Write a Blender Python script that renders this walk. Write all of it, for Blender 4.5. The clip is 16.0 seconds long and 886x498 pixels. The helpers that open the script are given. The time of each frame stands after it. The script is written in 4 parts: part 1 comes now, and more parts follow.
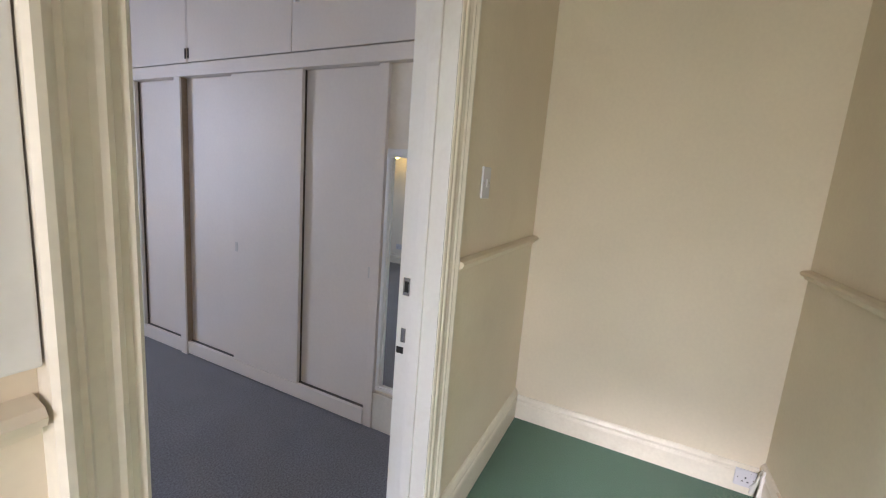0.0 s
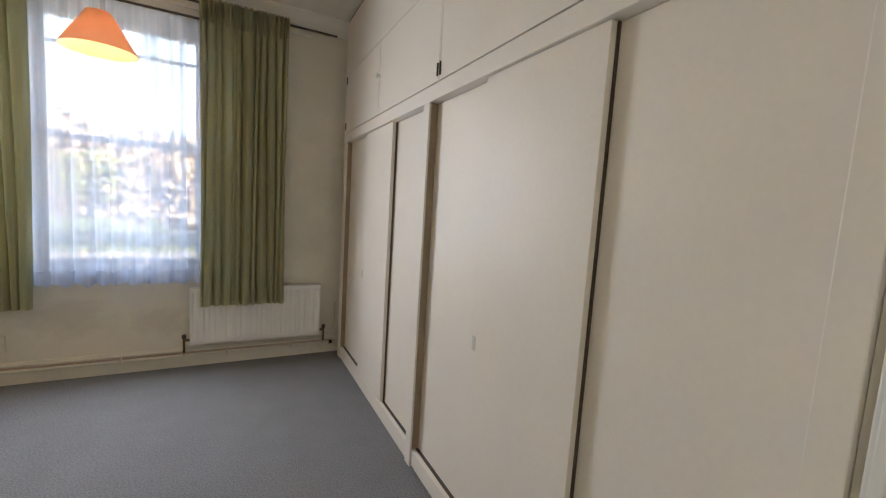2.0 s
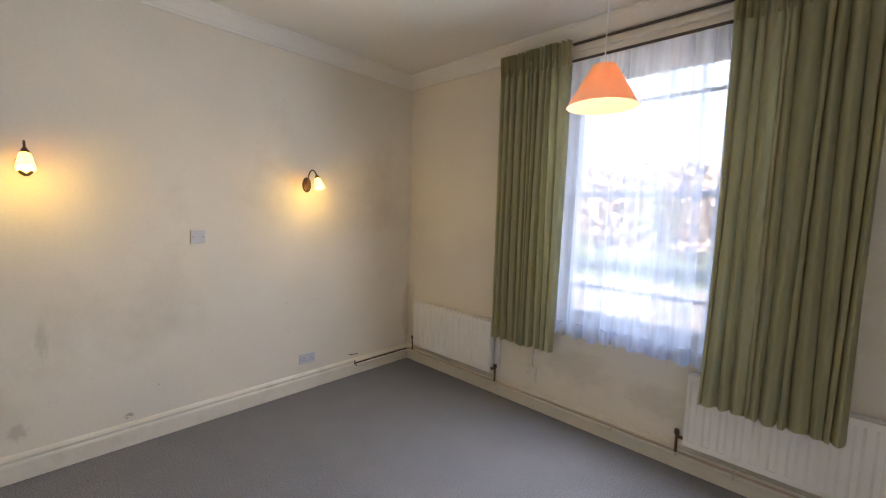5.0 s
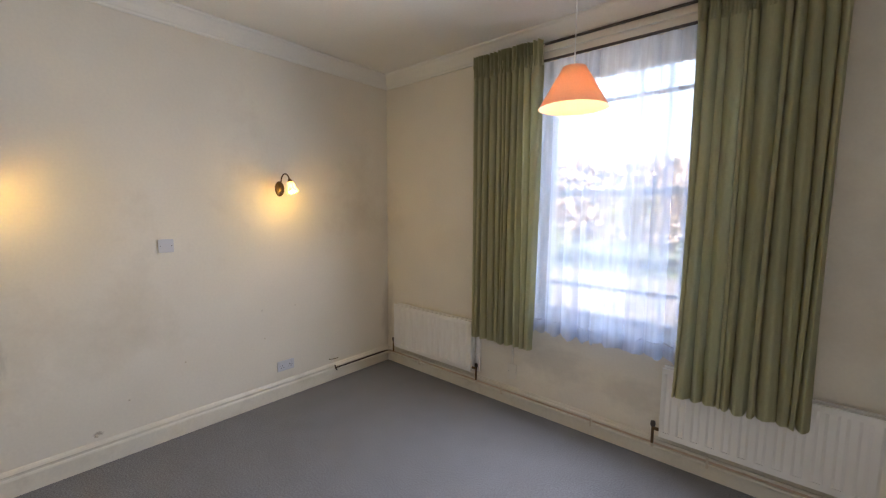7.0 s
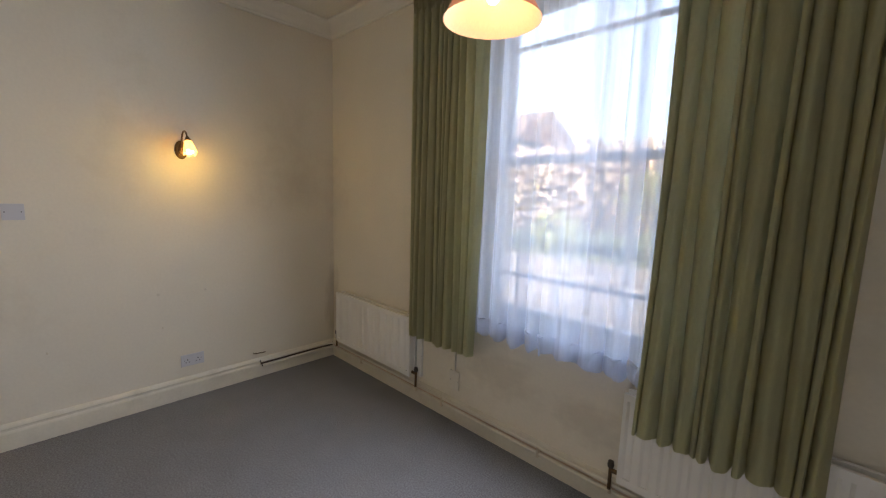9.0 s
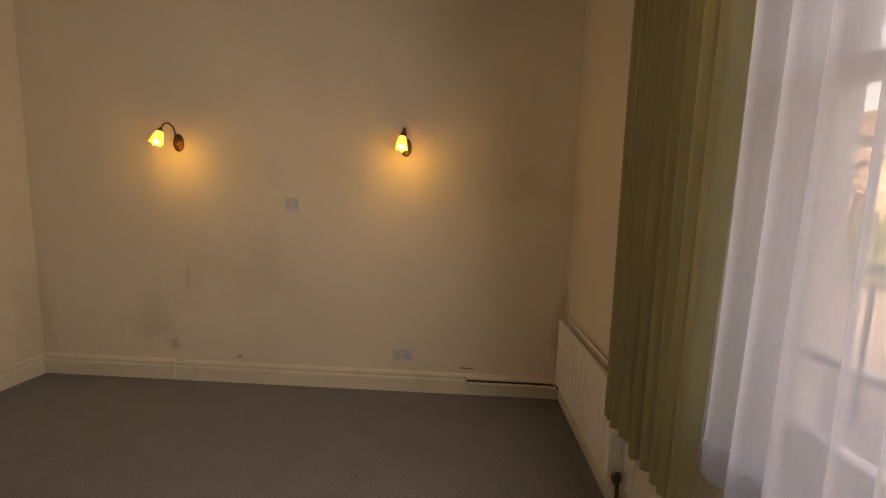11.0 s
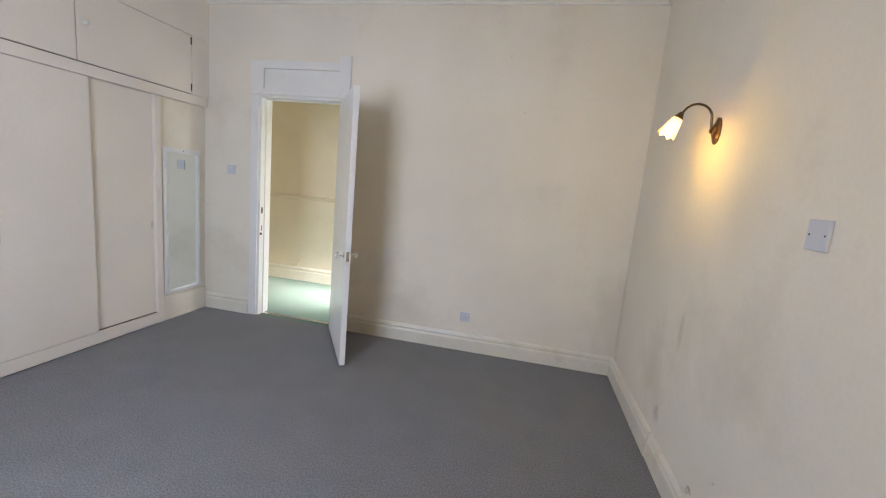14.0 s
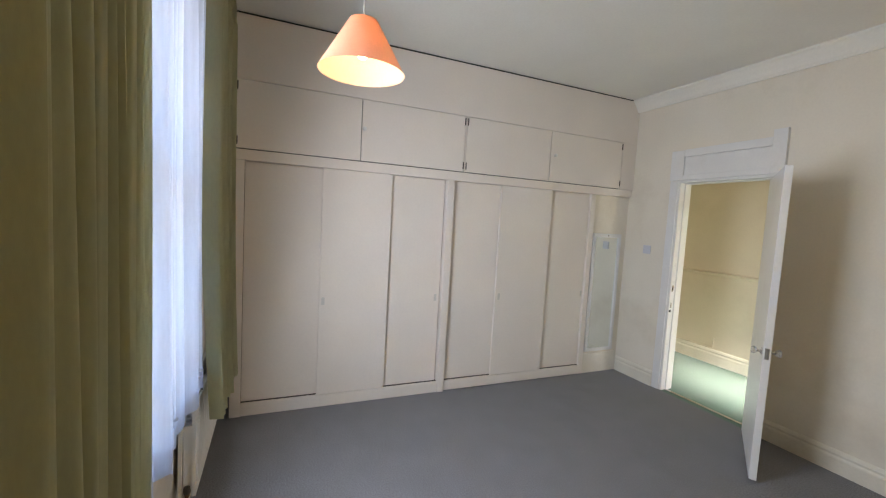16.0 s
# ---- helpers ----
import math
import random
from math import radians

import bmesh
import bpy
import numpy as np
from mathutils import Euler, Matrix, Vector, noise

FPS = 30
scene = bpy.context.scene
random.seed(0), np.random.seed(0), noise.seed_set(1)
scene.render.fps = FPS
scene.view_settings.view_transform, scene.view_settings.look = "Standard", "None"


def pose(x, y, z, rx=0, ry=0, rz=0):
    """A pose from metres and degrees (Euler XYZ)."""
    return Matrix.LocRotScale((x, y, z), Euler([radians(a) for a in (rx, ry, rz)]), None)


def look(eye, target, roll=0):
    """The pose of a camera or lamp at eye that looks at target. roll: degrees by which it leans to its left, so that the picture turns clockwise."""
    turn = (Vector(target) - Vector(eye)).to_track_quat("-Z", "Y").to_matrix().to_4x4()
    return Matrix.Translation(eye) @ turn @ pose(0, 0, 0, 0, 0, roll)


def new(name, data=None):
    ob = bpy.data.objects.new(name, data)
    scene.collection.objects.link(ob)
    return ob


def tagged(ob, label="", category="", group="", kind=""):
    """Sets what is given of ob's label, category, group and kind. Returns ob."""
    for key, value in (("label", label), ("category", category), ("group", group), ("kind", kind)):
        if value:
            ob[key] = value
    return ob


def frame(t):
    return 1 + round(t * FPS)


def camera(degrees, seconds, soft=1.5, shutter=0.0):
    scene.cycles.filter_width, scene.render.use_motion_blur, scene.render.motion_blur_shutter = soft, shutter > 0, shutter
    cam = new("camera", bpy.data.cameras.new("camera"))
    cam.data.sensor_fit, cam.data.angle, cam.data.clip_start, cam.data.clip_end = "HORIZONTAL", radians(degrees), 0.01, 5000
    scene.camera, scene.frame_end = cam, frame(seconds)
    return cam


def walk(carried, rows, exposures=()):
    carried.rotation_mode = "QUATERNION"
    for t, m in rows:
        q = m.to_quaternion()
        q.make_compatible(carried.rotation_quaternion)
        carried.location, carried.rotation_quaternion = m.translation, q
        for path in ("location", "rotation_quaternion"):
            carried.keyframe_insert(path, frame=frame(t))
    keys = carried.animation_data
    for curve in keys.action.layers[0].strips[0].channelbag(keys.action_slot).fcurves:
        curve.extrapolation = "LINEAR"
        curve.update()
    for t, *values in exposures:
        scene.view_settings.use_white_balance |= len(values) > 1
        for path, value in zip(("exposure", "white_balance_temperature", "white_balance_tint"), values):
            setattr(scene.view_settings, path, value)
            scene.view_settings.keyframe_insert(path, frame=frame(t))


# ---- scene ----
cam = camera(95.9, 16.0, soft=1.2)
PATH = [
    (0, (2.155, -0.69, 1.358), (3.928, 0.178, 1.035), 4.5),
    (0.5, (2.497, -0.497, 1.355), (4.068, 0.708, 1.078), 3.7),
    (1, (2.721, -0.262, 1.4), (3.881, 1.354, 1.199), 3.9),
    (1.5, (2.886, -0.001, 1.39), (4.087, 1.589, 1.213), 4.1),
    (2, (2.958, 0.261, 1.391), (3.882, 2.024, 1.19), 3.6),
    (2.5, (3.04, 0.513, 1.406), (3.451, 2.451, 1.132), 3.8),
    (3, (3.113, 0.792, 1.375), (3.174, 2.768, 1.072), 4.4),
    (3.5, (3.111, 1.02, 1.429), (2.735, 2.966, 1.166), 3.7),
    (4, (3.181, 1.166, 1.487), (2.136, 2.856, 1.254), 3.5),
    (6.5, (3.14, 1.081, 1.641), (1.687, 2.446, 1.472), 1.3),
    (7, (3.174, 1.164, 1.62), (1.874, 2.67, 1.417), 0.4),
    (7.5, (3.232, 1.297, 1.565), (2.03, 2.878, 1.33), -0.2),
    (8, (3.236, 1.466, 1.539), (2.066, 3.069, 1.29), -0.2),
    (10.5, (3.062, 2.981, 1.445), (1.132, 3.426, 1.172), 3.2),
    (11, (2.819, 3.194, 1.407), (0.836, 3.101, 1.17), 1.7),
    (11.5, (2.547, 3.284, 1.401), (0.684, 2.606, 1.139), 1.7),
    (12, (2.264, 3.322, 1.414), (0.691, 2.119, 1.132), 2.8),
    (12.5, (1.937, 3.368, 1.401), (0.859, 1.708, 1.115), 2.6),
    (13, (1.612, 3.353, 1.404), (0.991, 1.46, 1.223), 1.5),
    (13.5, (1.212, 3.302, 1.398), (0.779, 1.36, 1.192), 3.9),
    (14, (0.829, 3.307, 1.395), (1.211, 1.368, 1.085), 5.3),
    (14.5, (0.635, 3.388, 1.428), (1.623, 1.669, 1.164), 4.0),
    (15, (0.595, 3.489, 1.452), (2.027, 2.116, 1.203), 4.6),
    (15.5, (0.601, 3.532, 1.524), (2.337, 2.56, 1.326), 3.1),
    (16, (0.575, 3.543, 1.561), (2.412, 2.766, 1.413), 3.2),
]
walk(cam, [(t, look(eye, target, roll)) for t, eye, target, roll in PATH],
     exposures=[(0.0, 6.12, 6250, 23), (1.0, 6.32, 6300, 19), (2.0, 6.35, 7525, 13), (2.5, 6.5, 7431, 11), (4.0, 6.6, 7356, 16),
                (6.3, 6.45, 6891, 18), (8.2, 6.55, 7263, 16), (10.2, 5.15, 7600, 16), (10.8, 5.25, 13500, 26), (11.4, 6.25, 13500, 32),
                (12.1, 6.7, 8846, 24), (12.6, 6.45, 7263, 14), (13.2, 6.6, 6239, 16), (14.5, 6.63, 6798, 16), (15.1, 6.62, 6750, 13),
                (15.5, 6.45, 7241, 14), (16.0, 6.4, 7039, 14)])

HX = 0.3                                          # end of the hall

# ---- world and light ----
world = bpy.data.worlds.new("world")
scene.world = world
world.use_nodes = True
wn = world.node_tree
sky = wn.nodes.new("ShaderNodeTexSky")
sky.sky_type, sky.sun_disc = "NISHITA", False
sky.sun_elevation, sky.sun_rotation = radians(38), radians(150)
sky.air_density, sky.dust_density, sky.ozone_density = 1.0, 4.0, 1.0
wn.nodes["Background"].inputs["Strength"].default_value = 0.05
# an overcast sky is somewhat brighter overhead than at the horizon
up, parts_of, lift, veil = (wn.nodes.new("ShaderNode" + k) for k in ("TexCoord", "SeparateXYZ", "MapRange", "VectorMath"))
lift.inputs["To Min"].default_value, lift.inputs["To Max"].default_value = 0.45, 0.65
veil.operation = "SCALE"
wn.links.new(up.outputs["Generated"], parts_of.inputs[0])
wn.links.new(parts_of.outputs["Z"], lift.inputs["Value"])
wn.links.new(sky.outputs["Color"], veil.inputs[0])
wn.links.new(lift.outputs[0], veil.inputs["Scale"])
wn.links.new(veil.outputs[0], wn.nodes["Background"].inputs["Color"])
sun_data = bpy.data.lights.new("sun", "SUN")
sun_data.energy, sun_data.angle, sun_data.color = 0.5, radians(12), (1.0, 0.96, 0.9)
sun = new("sun", sun_data)
sun.matrix_basis = look((0, 0, 30), (-18, 30, 0))


def point_lamp(name, place, watts, colour, radius):
    d = bpy.data.lights.new(name, "POINT")
    d.energy, d.color, d.shadow_soft_size = watts, colour, radius
    ob = new(name, d)
    ob.location = place
    return ob


# guides the sampling of the sky's light through the window; gives off nothing itself
d = bpy.data.lights.new("window_guide", "AREA")
d.shape, d.size, d.size_y = "RECTANGLE", 1.24, 1.92
d.cycles.is_portal = True
ob = new("window_guide", d)
ob.matrix_basis = look((2.22, 4.24, 1.70), (2.22, 0.0, 1.70))

# lamps added before the voile stand in for the sky's light, inwards and down
for z in (1.05, 1.6, 2.15):
    d = bpy.data.lights.new("window_daylight_fill", "AREA")
    d.shape, d.size, d.size_y, d.energy, d.color = "RECTANGLE", 0.9, 0.45, 0.15, (0.72, 0.84, 1.0)
    d.spread = radians(165)
    ob = new("window_daylight_fill", d)
    ob.matrix_basis = look((2.25, 3.735, z), (2.25, 0.0, z - 0.9))

# added lamps in an unseen entrance: the sky's share and a sunny floor beam
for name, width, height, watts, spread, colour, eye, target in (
        ("entrance_fill", 0.8, 1.9, 0.3, 125, (1.0, 0.93, 0.83), (HX + 0.01, -0.775, 1.05), (4.0, -0.775, -0.2)),
        ("entrance_floor_beam", 0.3, 0.7, 0.2, 26, (1.0, 0.97, 0.92), (HX + 0.02, -0.62, 1.6), (2.85, -0.85, 0.0))):
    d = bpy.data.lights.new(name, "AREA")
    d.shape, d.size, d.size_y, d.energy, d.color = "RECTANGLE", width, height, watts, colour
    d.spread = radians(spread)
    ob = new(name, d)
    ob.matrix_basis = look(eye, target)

# ---- materials ----
def material(name, colour, rough=0.6, metal=0.0, spot=0.06, spot_scale=3.0, grain=0.04, grain_scale=60.0, bump=0.1,
             bump_scale=120.0, bump_depth=0.001, stretch=(1, 1, 1), coat=0.0, sheen=0.0, dirt=None, dirt_scale=1.5):
    """A surface with broad stains, fine grain and relief, in metres."""
    m = bpy.data.materials.new(name)
    m.use_nodes = True
    nt = m.node_tree
    b = nt.nodes["Principled BSDF"]
    tc = nt.nodes.new("ShaderNodeTexCoord")
    mp = nt.nodes.new("ShaderNodeMapping")
    mp.inputs["Scale"].default_value = stretch
    nt.links.new(tc.outputs["Object"], mp.inputs["Vector"])
    value = None
    col = nt.nodes.new("ShaderNodeRGB")
    col.outputs[0].default_value = (*colour, 1)
    out = col.outputs[0]
    for amount, scale, detail in ((spot, spot_scale, 4), (grain, grain_scale, 5)):
        if amount <= 0:
            continue
        n = nt.nodes.new("ShaderNodeTexNoise")
        n.inputs["Scale"].default_value, n.inputs["Detail"].default_value = scale, detail
        nt.links.new(mp.outputs[0], n.inputs["Vector"])
        r = nt.nodes.new("ShaderNodeMapRange")
        r.inputs["From Min"].default_value, r.inputs["From Max"].default_value = 0.3, 0.7
        r.inputs["To Min"].default_value, r.inputs["To Max"].default_value = 1 - amount, 1 + amount
        nt.links.new(n.outputs["Fac"], r.inputs["Value"])
        mix = nt.nodes.new("ShaderNodeVectorMath")
        mix.operation = "SCALE"
        nt.links.new(out, mix.inputs[0])
        nt.links.new(r.outputs[0], mix.inputs["Scale"])
        out = mix.outputs[0]
    if dirt:
        n = nt.nodes.new("ShaderNodeTexNoise")
        n.inputs["Scale"].default_value, n.inputs["Detail"].default_value, n.inputs["Roughness"].default_value = dirt_scale, 6, 0.65
        nt.links.new(tc.outputs["Object"], n.inputs["Vector"])
        r = nt.nodes.new("ShaderNodeMapRange")
        r.inputs["From Min"].default_value, r.inputs["From Max"].default_value = 0.56, 0.8
        r.inputs["To Min"].default_value, r.inputs["To Max"].default_value = 0.0, 0.6
        nt.links.new(n.outputs["Fac"], r.inputs["Value"])
        mx = nt.nodes.new("ShaderNodeMix")
        mx.data_type = "RGBA"
        nt.links.new(r.outputs[0], mx.inputs["Factor"])
        nt.links.new(out, mx.inputs["A"])
        mx.inputs["B"].default_value = (*dirt, 1)
        out = mx.outputs["Result"]
    nt.links.new(out, b.inputs["Base Color"])
    b.inputs["Roughness"].default_value, b.inputs["Metallic"].default_value = rough, metal
    b.inputs["Coat Weight"].default_value, b.inputs["Sheen Weight"].default_value = coat, sheen
    if bump > 0:
        n = nt.nodes.new("ShaderNodeTexNoise")
        n.inputs["Scale"].default_value, n.inputs["Detail"].default_value = bump_scale, 3
        nt.links.new(mp.outputs[0], n.inputs["Vector"])
        bp = nt.nodes.new("ShaderNodeBump")
        bp.inputs["Strength"].default_value, bp.inputs["Distance"].default_value = bump, bump_depth
        nt.links.new(n.outputs["Fac"], bp.inputs["Height"])
        nt.links.new(bp.outputs[0], b.inputs["Normal"])
    return m


def cloth(name, colour, through_colour, through_share, clear=0.0, rough=0.85, weave=900.0, gather=0.0):
    """Woven cloth that lets some light through; clear is the open share of the weave."""
    m = material(name, colour, rough, spot=0.08, spot_scale=2.5, grain=0.06, grain_scale=140, bump=0.25, bump_scale=weave, bump_depth=0.0006,
                 stretch=(1, 1, 0.25), sheen=0.2)
    nt = m.node_tree
    b = nt.nodes["Principled BSDF"]
    tr = nt.nodes.new("ShaderNodeBsdfTranslucent")
    tr.inputs["Color"].default_value = (*through_colour, 1)
    mix = nt.nodes.new("ShaderNodeMixShader")
    mix.inputs[0].default_value = through_share
    nt.links.new(b.outputs[0], mix.inputs[1])
    nt.links.new(tr.outputs[0], mix.inputs[2])
    last = mix.outputs[0]
    if clear > 0:
        tp = nt.nodes.new("ShaderNodeBsdfTransparent")
        mix2 = nt.nodes.new("ShaderNodeMixShader")
        mix2.inputs[0].default_value = clear
        if gather > 0:                            # bunched stretches of the weave are denser
            tc = nt.nodes.new("ShaderNodeTexCoord")
            mp = nt.nodes.new("ShaderNodeMapping")
            mp.inputs["Scale"].default_value = (17, 0, 0.22)
            ns = nt.nodes.new("ShaderNodeTexNoise")
            ns.inputs["Scale"].default_value, ns.inputs["Detail"].default_value = 1.0, 3
            mr = nt.nodes.new("ShaderNodeMapRange")
            mr.inputs["From Min"].default_value, mr.inputs["From Max"].default_value = 0.35, 0.62
            mr.inputs["To Min"].default_value, mr.inputs["To Max"].default_value = clear - gather, clear + gather * 0.5
            nt.links.new(tc.outputs["Object"], mp.inputs["Vector"])
            nt.links.new(mp.outputs[0], ns.inputs["Vector"])
            nt.links.new(ns.outputs["Fac"], mr.inputs["Value"])
            nt.links.new(mr.outputs[0], mix2.inputs[0])
        nt.links.new(last, mix2.inputs[1])
        nt.links.new(tp.outputs[0], mix2.inputs[2])
        last = mix2.outputs[0]
    nt.links.new(last, nt.nodes["Material Output"].inputs["Surface"])
    return m


def glow(name, colour, strength):
    m = bpy.data.materials.new(name)
    m.use_nodes = True
    b = m.node_tree.nodes["Principled BSDF"]
    b.inputs["Base Color"].default_value = (*colour, 1)
    b.inputs["Emission Color"].default_value = (*colour, 1)
    b.inputs["Emission Strength"].default_value = strength
    return m


def clear_glass(name, tint=(1, 1, 1), rough=0.0):
    m = bpy.data.materials.new(name)
    m.use_nodes = True
    nt = m.node_tree
    nt.nodes.remove(nt.nodes["Principled BSDF"])
    tp, gl, mix, fr = (nt.nodes.new("ShaderNode" + k) for k in ("BsdfTransparent", "BsdfGlossy", "MixShader", "LayerWeight"))
    power, span = (nt.nodes.new("ShaderNode" + k) for k in ("Math", "MapRange"))
    tp.inputs["Color"].default_value = (*tint, 1)
    gl.inputs["Roughness"].default_value = rough
    power.operation, power.inputs[1].default_value = "POWER", 4.0
    fr.inputs["Blend"].default_value = 0.5
    span.inputs["To Min"].default_value, span.inputs["To Max"].default_value = 0.035, 0.85
    nt.links.new(fr.outputs["Facing"], power.inputs[0])
    nt.links.new(power.outputs[0], span.inputs["Value"])
    nt.links.new(span.outputs[0], mix.inputs[0])
    nt.links.new(tp.outputs[0], mix.inputs[1])
    nt.links.new(gl.outputs[0], mix.inputs[2])
    nt.links.new(mix.outputs[0], nt.nodes["Material Output"].inputs["Surface"])
    return m


M = dict(
    wall=material("cream_wall_paint", (0.8, 0.74, 0.635), 0.75, spot=0.05, spot_scale=1.2, grain=0.02, bump=0.25, bump_scale=55, bump_depth=0.0015,
                  dirt=(0.56, 0.48, 0.37), dirt_scale=0.9),
    hall=material("yellow_cream_wall_paint", (0.76, 0.675, 0.54), 0.7, spot=0.06, spot_scale=1.4, grain=0.02, bump=0.25, bump_scale=55, bump_depth=0.0015,
                  dirt=(0.6, 0.52, 0.38), dirt_scale=0.9),
    ceiling=material("off_white_ceiling_paint", (0.84, 0.815, 0.75), 0.85, spot=0.05, spot_scale=1.0, grain=0.02, bump=0.2, bump_scale=40, bump_depth=0.0015),
    trim=material("cream_gloss_paint", (0.76, 0.71, 0.61), 0.32, spot=0.05, spot_scale=5, grain=0.03, bump=0.2, bump_scale=30, bump_depth=0.001,
                  dirt=(0.52, 0.45, 0.35), dirt_scale=4.0),
    white=material("white_gloss_paint", (0.8, 0.79, 0.77), 0.28, spot=0.03, spot_scale=4, grain=0.015, bump=0.15, bump_scale=25, bump_depth=0.001,
                   dirt=(0.62, 0.58, 0.52), dirt_scale=3.0),
    closet=material("white_eggshell_closet_paint", (0.84, 0.77, 0.7), 0.45, spot=0.03, spot_scale=2, grain=0.015, bump=0.2, bump_scale=45, bump_depth=0.0008),
    carpet=material("grey_blue_carpet", (0.195, 0.194, 0.21), 0.98, spot=0.05, spot_scale=5.0, grain=0.34, grain_scale=120, bump=0.75, bump_scale=150,
                    bump_depth=0.006, sheen=0.08, dirt=(0.215, 0.213, 0.228), dirt_scale=6.0),
    green_carpet=material("green_carpet", (0.055, 0.145, 0.095), 0.98, spot=0.12, spot_scale=2.0, grain=0.3, grain_scale=220, bump=1.0, bump_scale=260,
                          bump_depth=0.005, sheen=0.3),
    curtain=cloth("sage_green_curtain_cloth", (0.5, 0.52, 0.37), (0.9, 0.8, 0.47), 0.33),
    lining=cloth("sheer_white_voile", (0.84, 0.85, 0.88), (0.68, 0.73, 0.82), 0.58, clear=0.22, gather=0.17),
    radiator=material("white_enamel", (0.88, 0.86, 0.82), 0.3, spot=0.03, spot_scale=3, grain=0.0, bump=0.05),
    plastic=material("white_plastic", (0.62, 0.62, 0.66), 0.35, spot=0.02, grain=0.0, bump=0.0),
    old_plastic=material("painted_plate", (0.76, 0.71, 0.62), 0.5, spot=0.05, grain=0.02, bump=0.1),
    dark=material("black_slot", (0.015, 0.014, 0.013), 0.6, spot=0.0, grain=0.0, bump=0.0),
    rail=material("brown_curtain_track", (0.06, 0.045, 0.035), 0.45, spot=0.1, grain=0.0, bump=0.0),
    # dark brown for shade in narrow gaps
    edge=material("gap_shade_brown", (0.09, 0.06, 0.04), 0.7, spot=0.15, grain=0.1),
    side_shade=material("side_shade_brown", (0.36, 0.27, 0.19), 0.6, spot=0.15, grain=0.1),
    bronze=material("antique_bronze", (0.16, 0.10, 0.05), 0.35, metal=0.9, spot=0.2, spot_scale=40, grain=0.0, bump=0.1),
    chrome=material("worn_chrome", (0.62, 0.60, 0.57), 0.22, metal=1.0, spot=0.1, spot_scale=30, grain=0.0, bump=0.05),
    pull=material("dull_aluminium", (0.68, 0.65, 0.6), 0.42, metal=0.4, spot=0.05, grain=0.0, bump=0.0),
    copper=material("painted_pipe", (0.66, 0.58, 0.46), 0.4, spot=0.15, spot_scale=12, grain=0.0, bump=0.1, dirt=(0.25, 0.17, 0.11), dirt_scale=9),
    shade=cloth("orange_paper_shade", (0.87, 0.55, 0.42), (0.95, 0.64, 0.48), 0.4),
    shade_in=cloth("cream_shade_lining", (0.84, 0.74, 0.58), (0.9, 0.75, 0.58), 0.35),
    cord=material("white_flex", (0.8, 0.79, 0.76), 0.5, spot=0.0, grain=0.0, bump=0.0),
    tan=material("pinkish_board", (0.62, 0.47, 0.36), 0.7, spot=0.1, spot_scale=6),
    bulb=glow("lit_bulb", (1.0, 0.7, 0.36), 0.35),
    glass_shade=cloth("frosted_amber_glass", (0.85, 0.7, 0.5), (1.0, 0.82, 0.58), 0.6, rough=0.35, weave=60.0),
    pane=clear_glass("window_glass"),
    grass=material("lawn", (0.045, 0.07, 0.025), 0.95, spot=0.3, spot_scale=0.8, grain=0.3, grain_scale=40, bump=0.6, bump_scale=60, bump_depth=0.02),
    paving=material("pale_concrete", (0.11, 0.11, 0.108), 0.9, spot=0.2, spot_scale=1.5, grain=0.12, bump=0.4, bump_scale=50, bump_depth=0.004),
    hedge=material("bare_brown_hedge", (0.23, 0.2, 0.175), 0.9, spot=0.15, spot_scale=5, grain=0.1),
    leaf=material("green_leaves", (0.09, 0.12, 0.04), 0.7, spot=0.3, spot_scale=8, grain=0.2),
    brick=material("pale_render", (0.27, 0.265, 0.26), 0.9, spot=0.15, spot_scale=5, grain=0.2, grain_scale=30),
    roof=material("brown_roof_tiles", (0.1, 0.075, 0.065), 0.85, spot=0.2, spot_scale=4, grain=0.2, grain_scale=20),
    iron=material("black_iron", (0.03, 0.03, 0.03), 0.5, spot=0.1, grain=0.0),
    blue=material("blue_plastic", (0.3, 0.5, 0.62), 0.4, spot=0.05, grain=0.0),
)


def marks(m, rows, colour):
    """Small scuffs and rubbed patches: (place, half sizes, strength)."""
    nt = m.node_tree
    b = nt.nodes["Principled BSDF"]
    tc = nt.nodes.new("ShaderNodeTexCoord")
    for place, half, strength in rows:
        out = b.inputs["Base Color"].links[0].from_socket
        mp, ln, ns, mr, mx = (nt.nodes.new("ShaderNode" + k) for k in ("Mapping", "VectorMath", "TexNoise", "MapRange", "Mix"))
        mp.vector_type = "TEXTURE"
        mp.inputs["Location"].default_value, mp.inputs["Scale"].default_value = place, half
        ln.operation, mx.data_type = "LENGTH", "RGBA"
        ns.inputs["Scale"].default_value, ns.inputs["Detail"].default_value = 2.5, 4
        add = nt.nodes.new("ShaderNodeMath")
        add.operation = "MULTIPLY_ADD"
        add.inputs[1].default_value = 1.2
        nt.links.new(tc.outputs["Object"], mp.inputs["Vector"])
        nt.links.new(mp.outputs[0], ln.inputs[0])
        nt.links.new(mp.outputs[0], ns.inputs["Vector"])
        nt.links.new(ns.outputs["Fac"], add.inputs[0])
        nt.links.new(ln.outputs["Value"], add.inputs[2])
        mr.inputs["From Min"].default_value, mr.inputs["From Max"].default_value = 1.0, 1.6
        mr.inputs["To Min"].default_value, mr.inputs["To Max"].default_value = strength, 0.0
        nt.links.new(add.outputs[0], mr.inputs["Value"])
        nt.links.new(mr.outputs[0], mx.inputs["Factor"])
        nt.links.new(out, mx.inputs["A"])
        mx.inputs["B"].default_value = (*colour, 1)
        nt.links.new(mx.outputs["Result"], b.inputs["Base Color"])


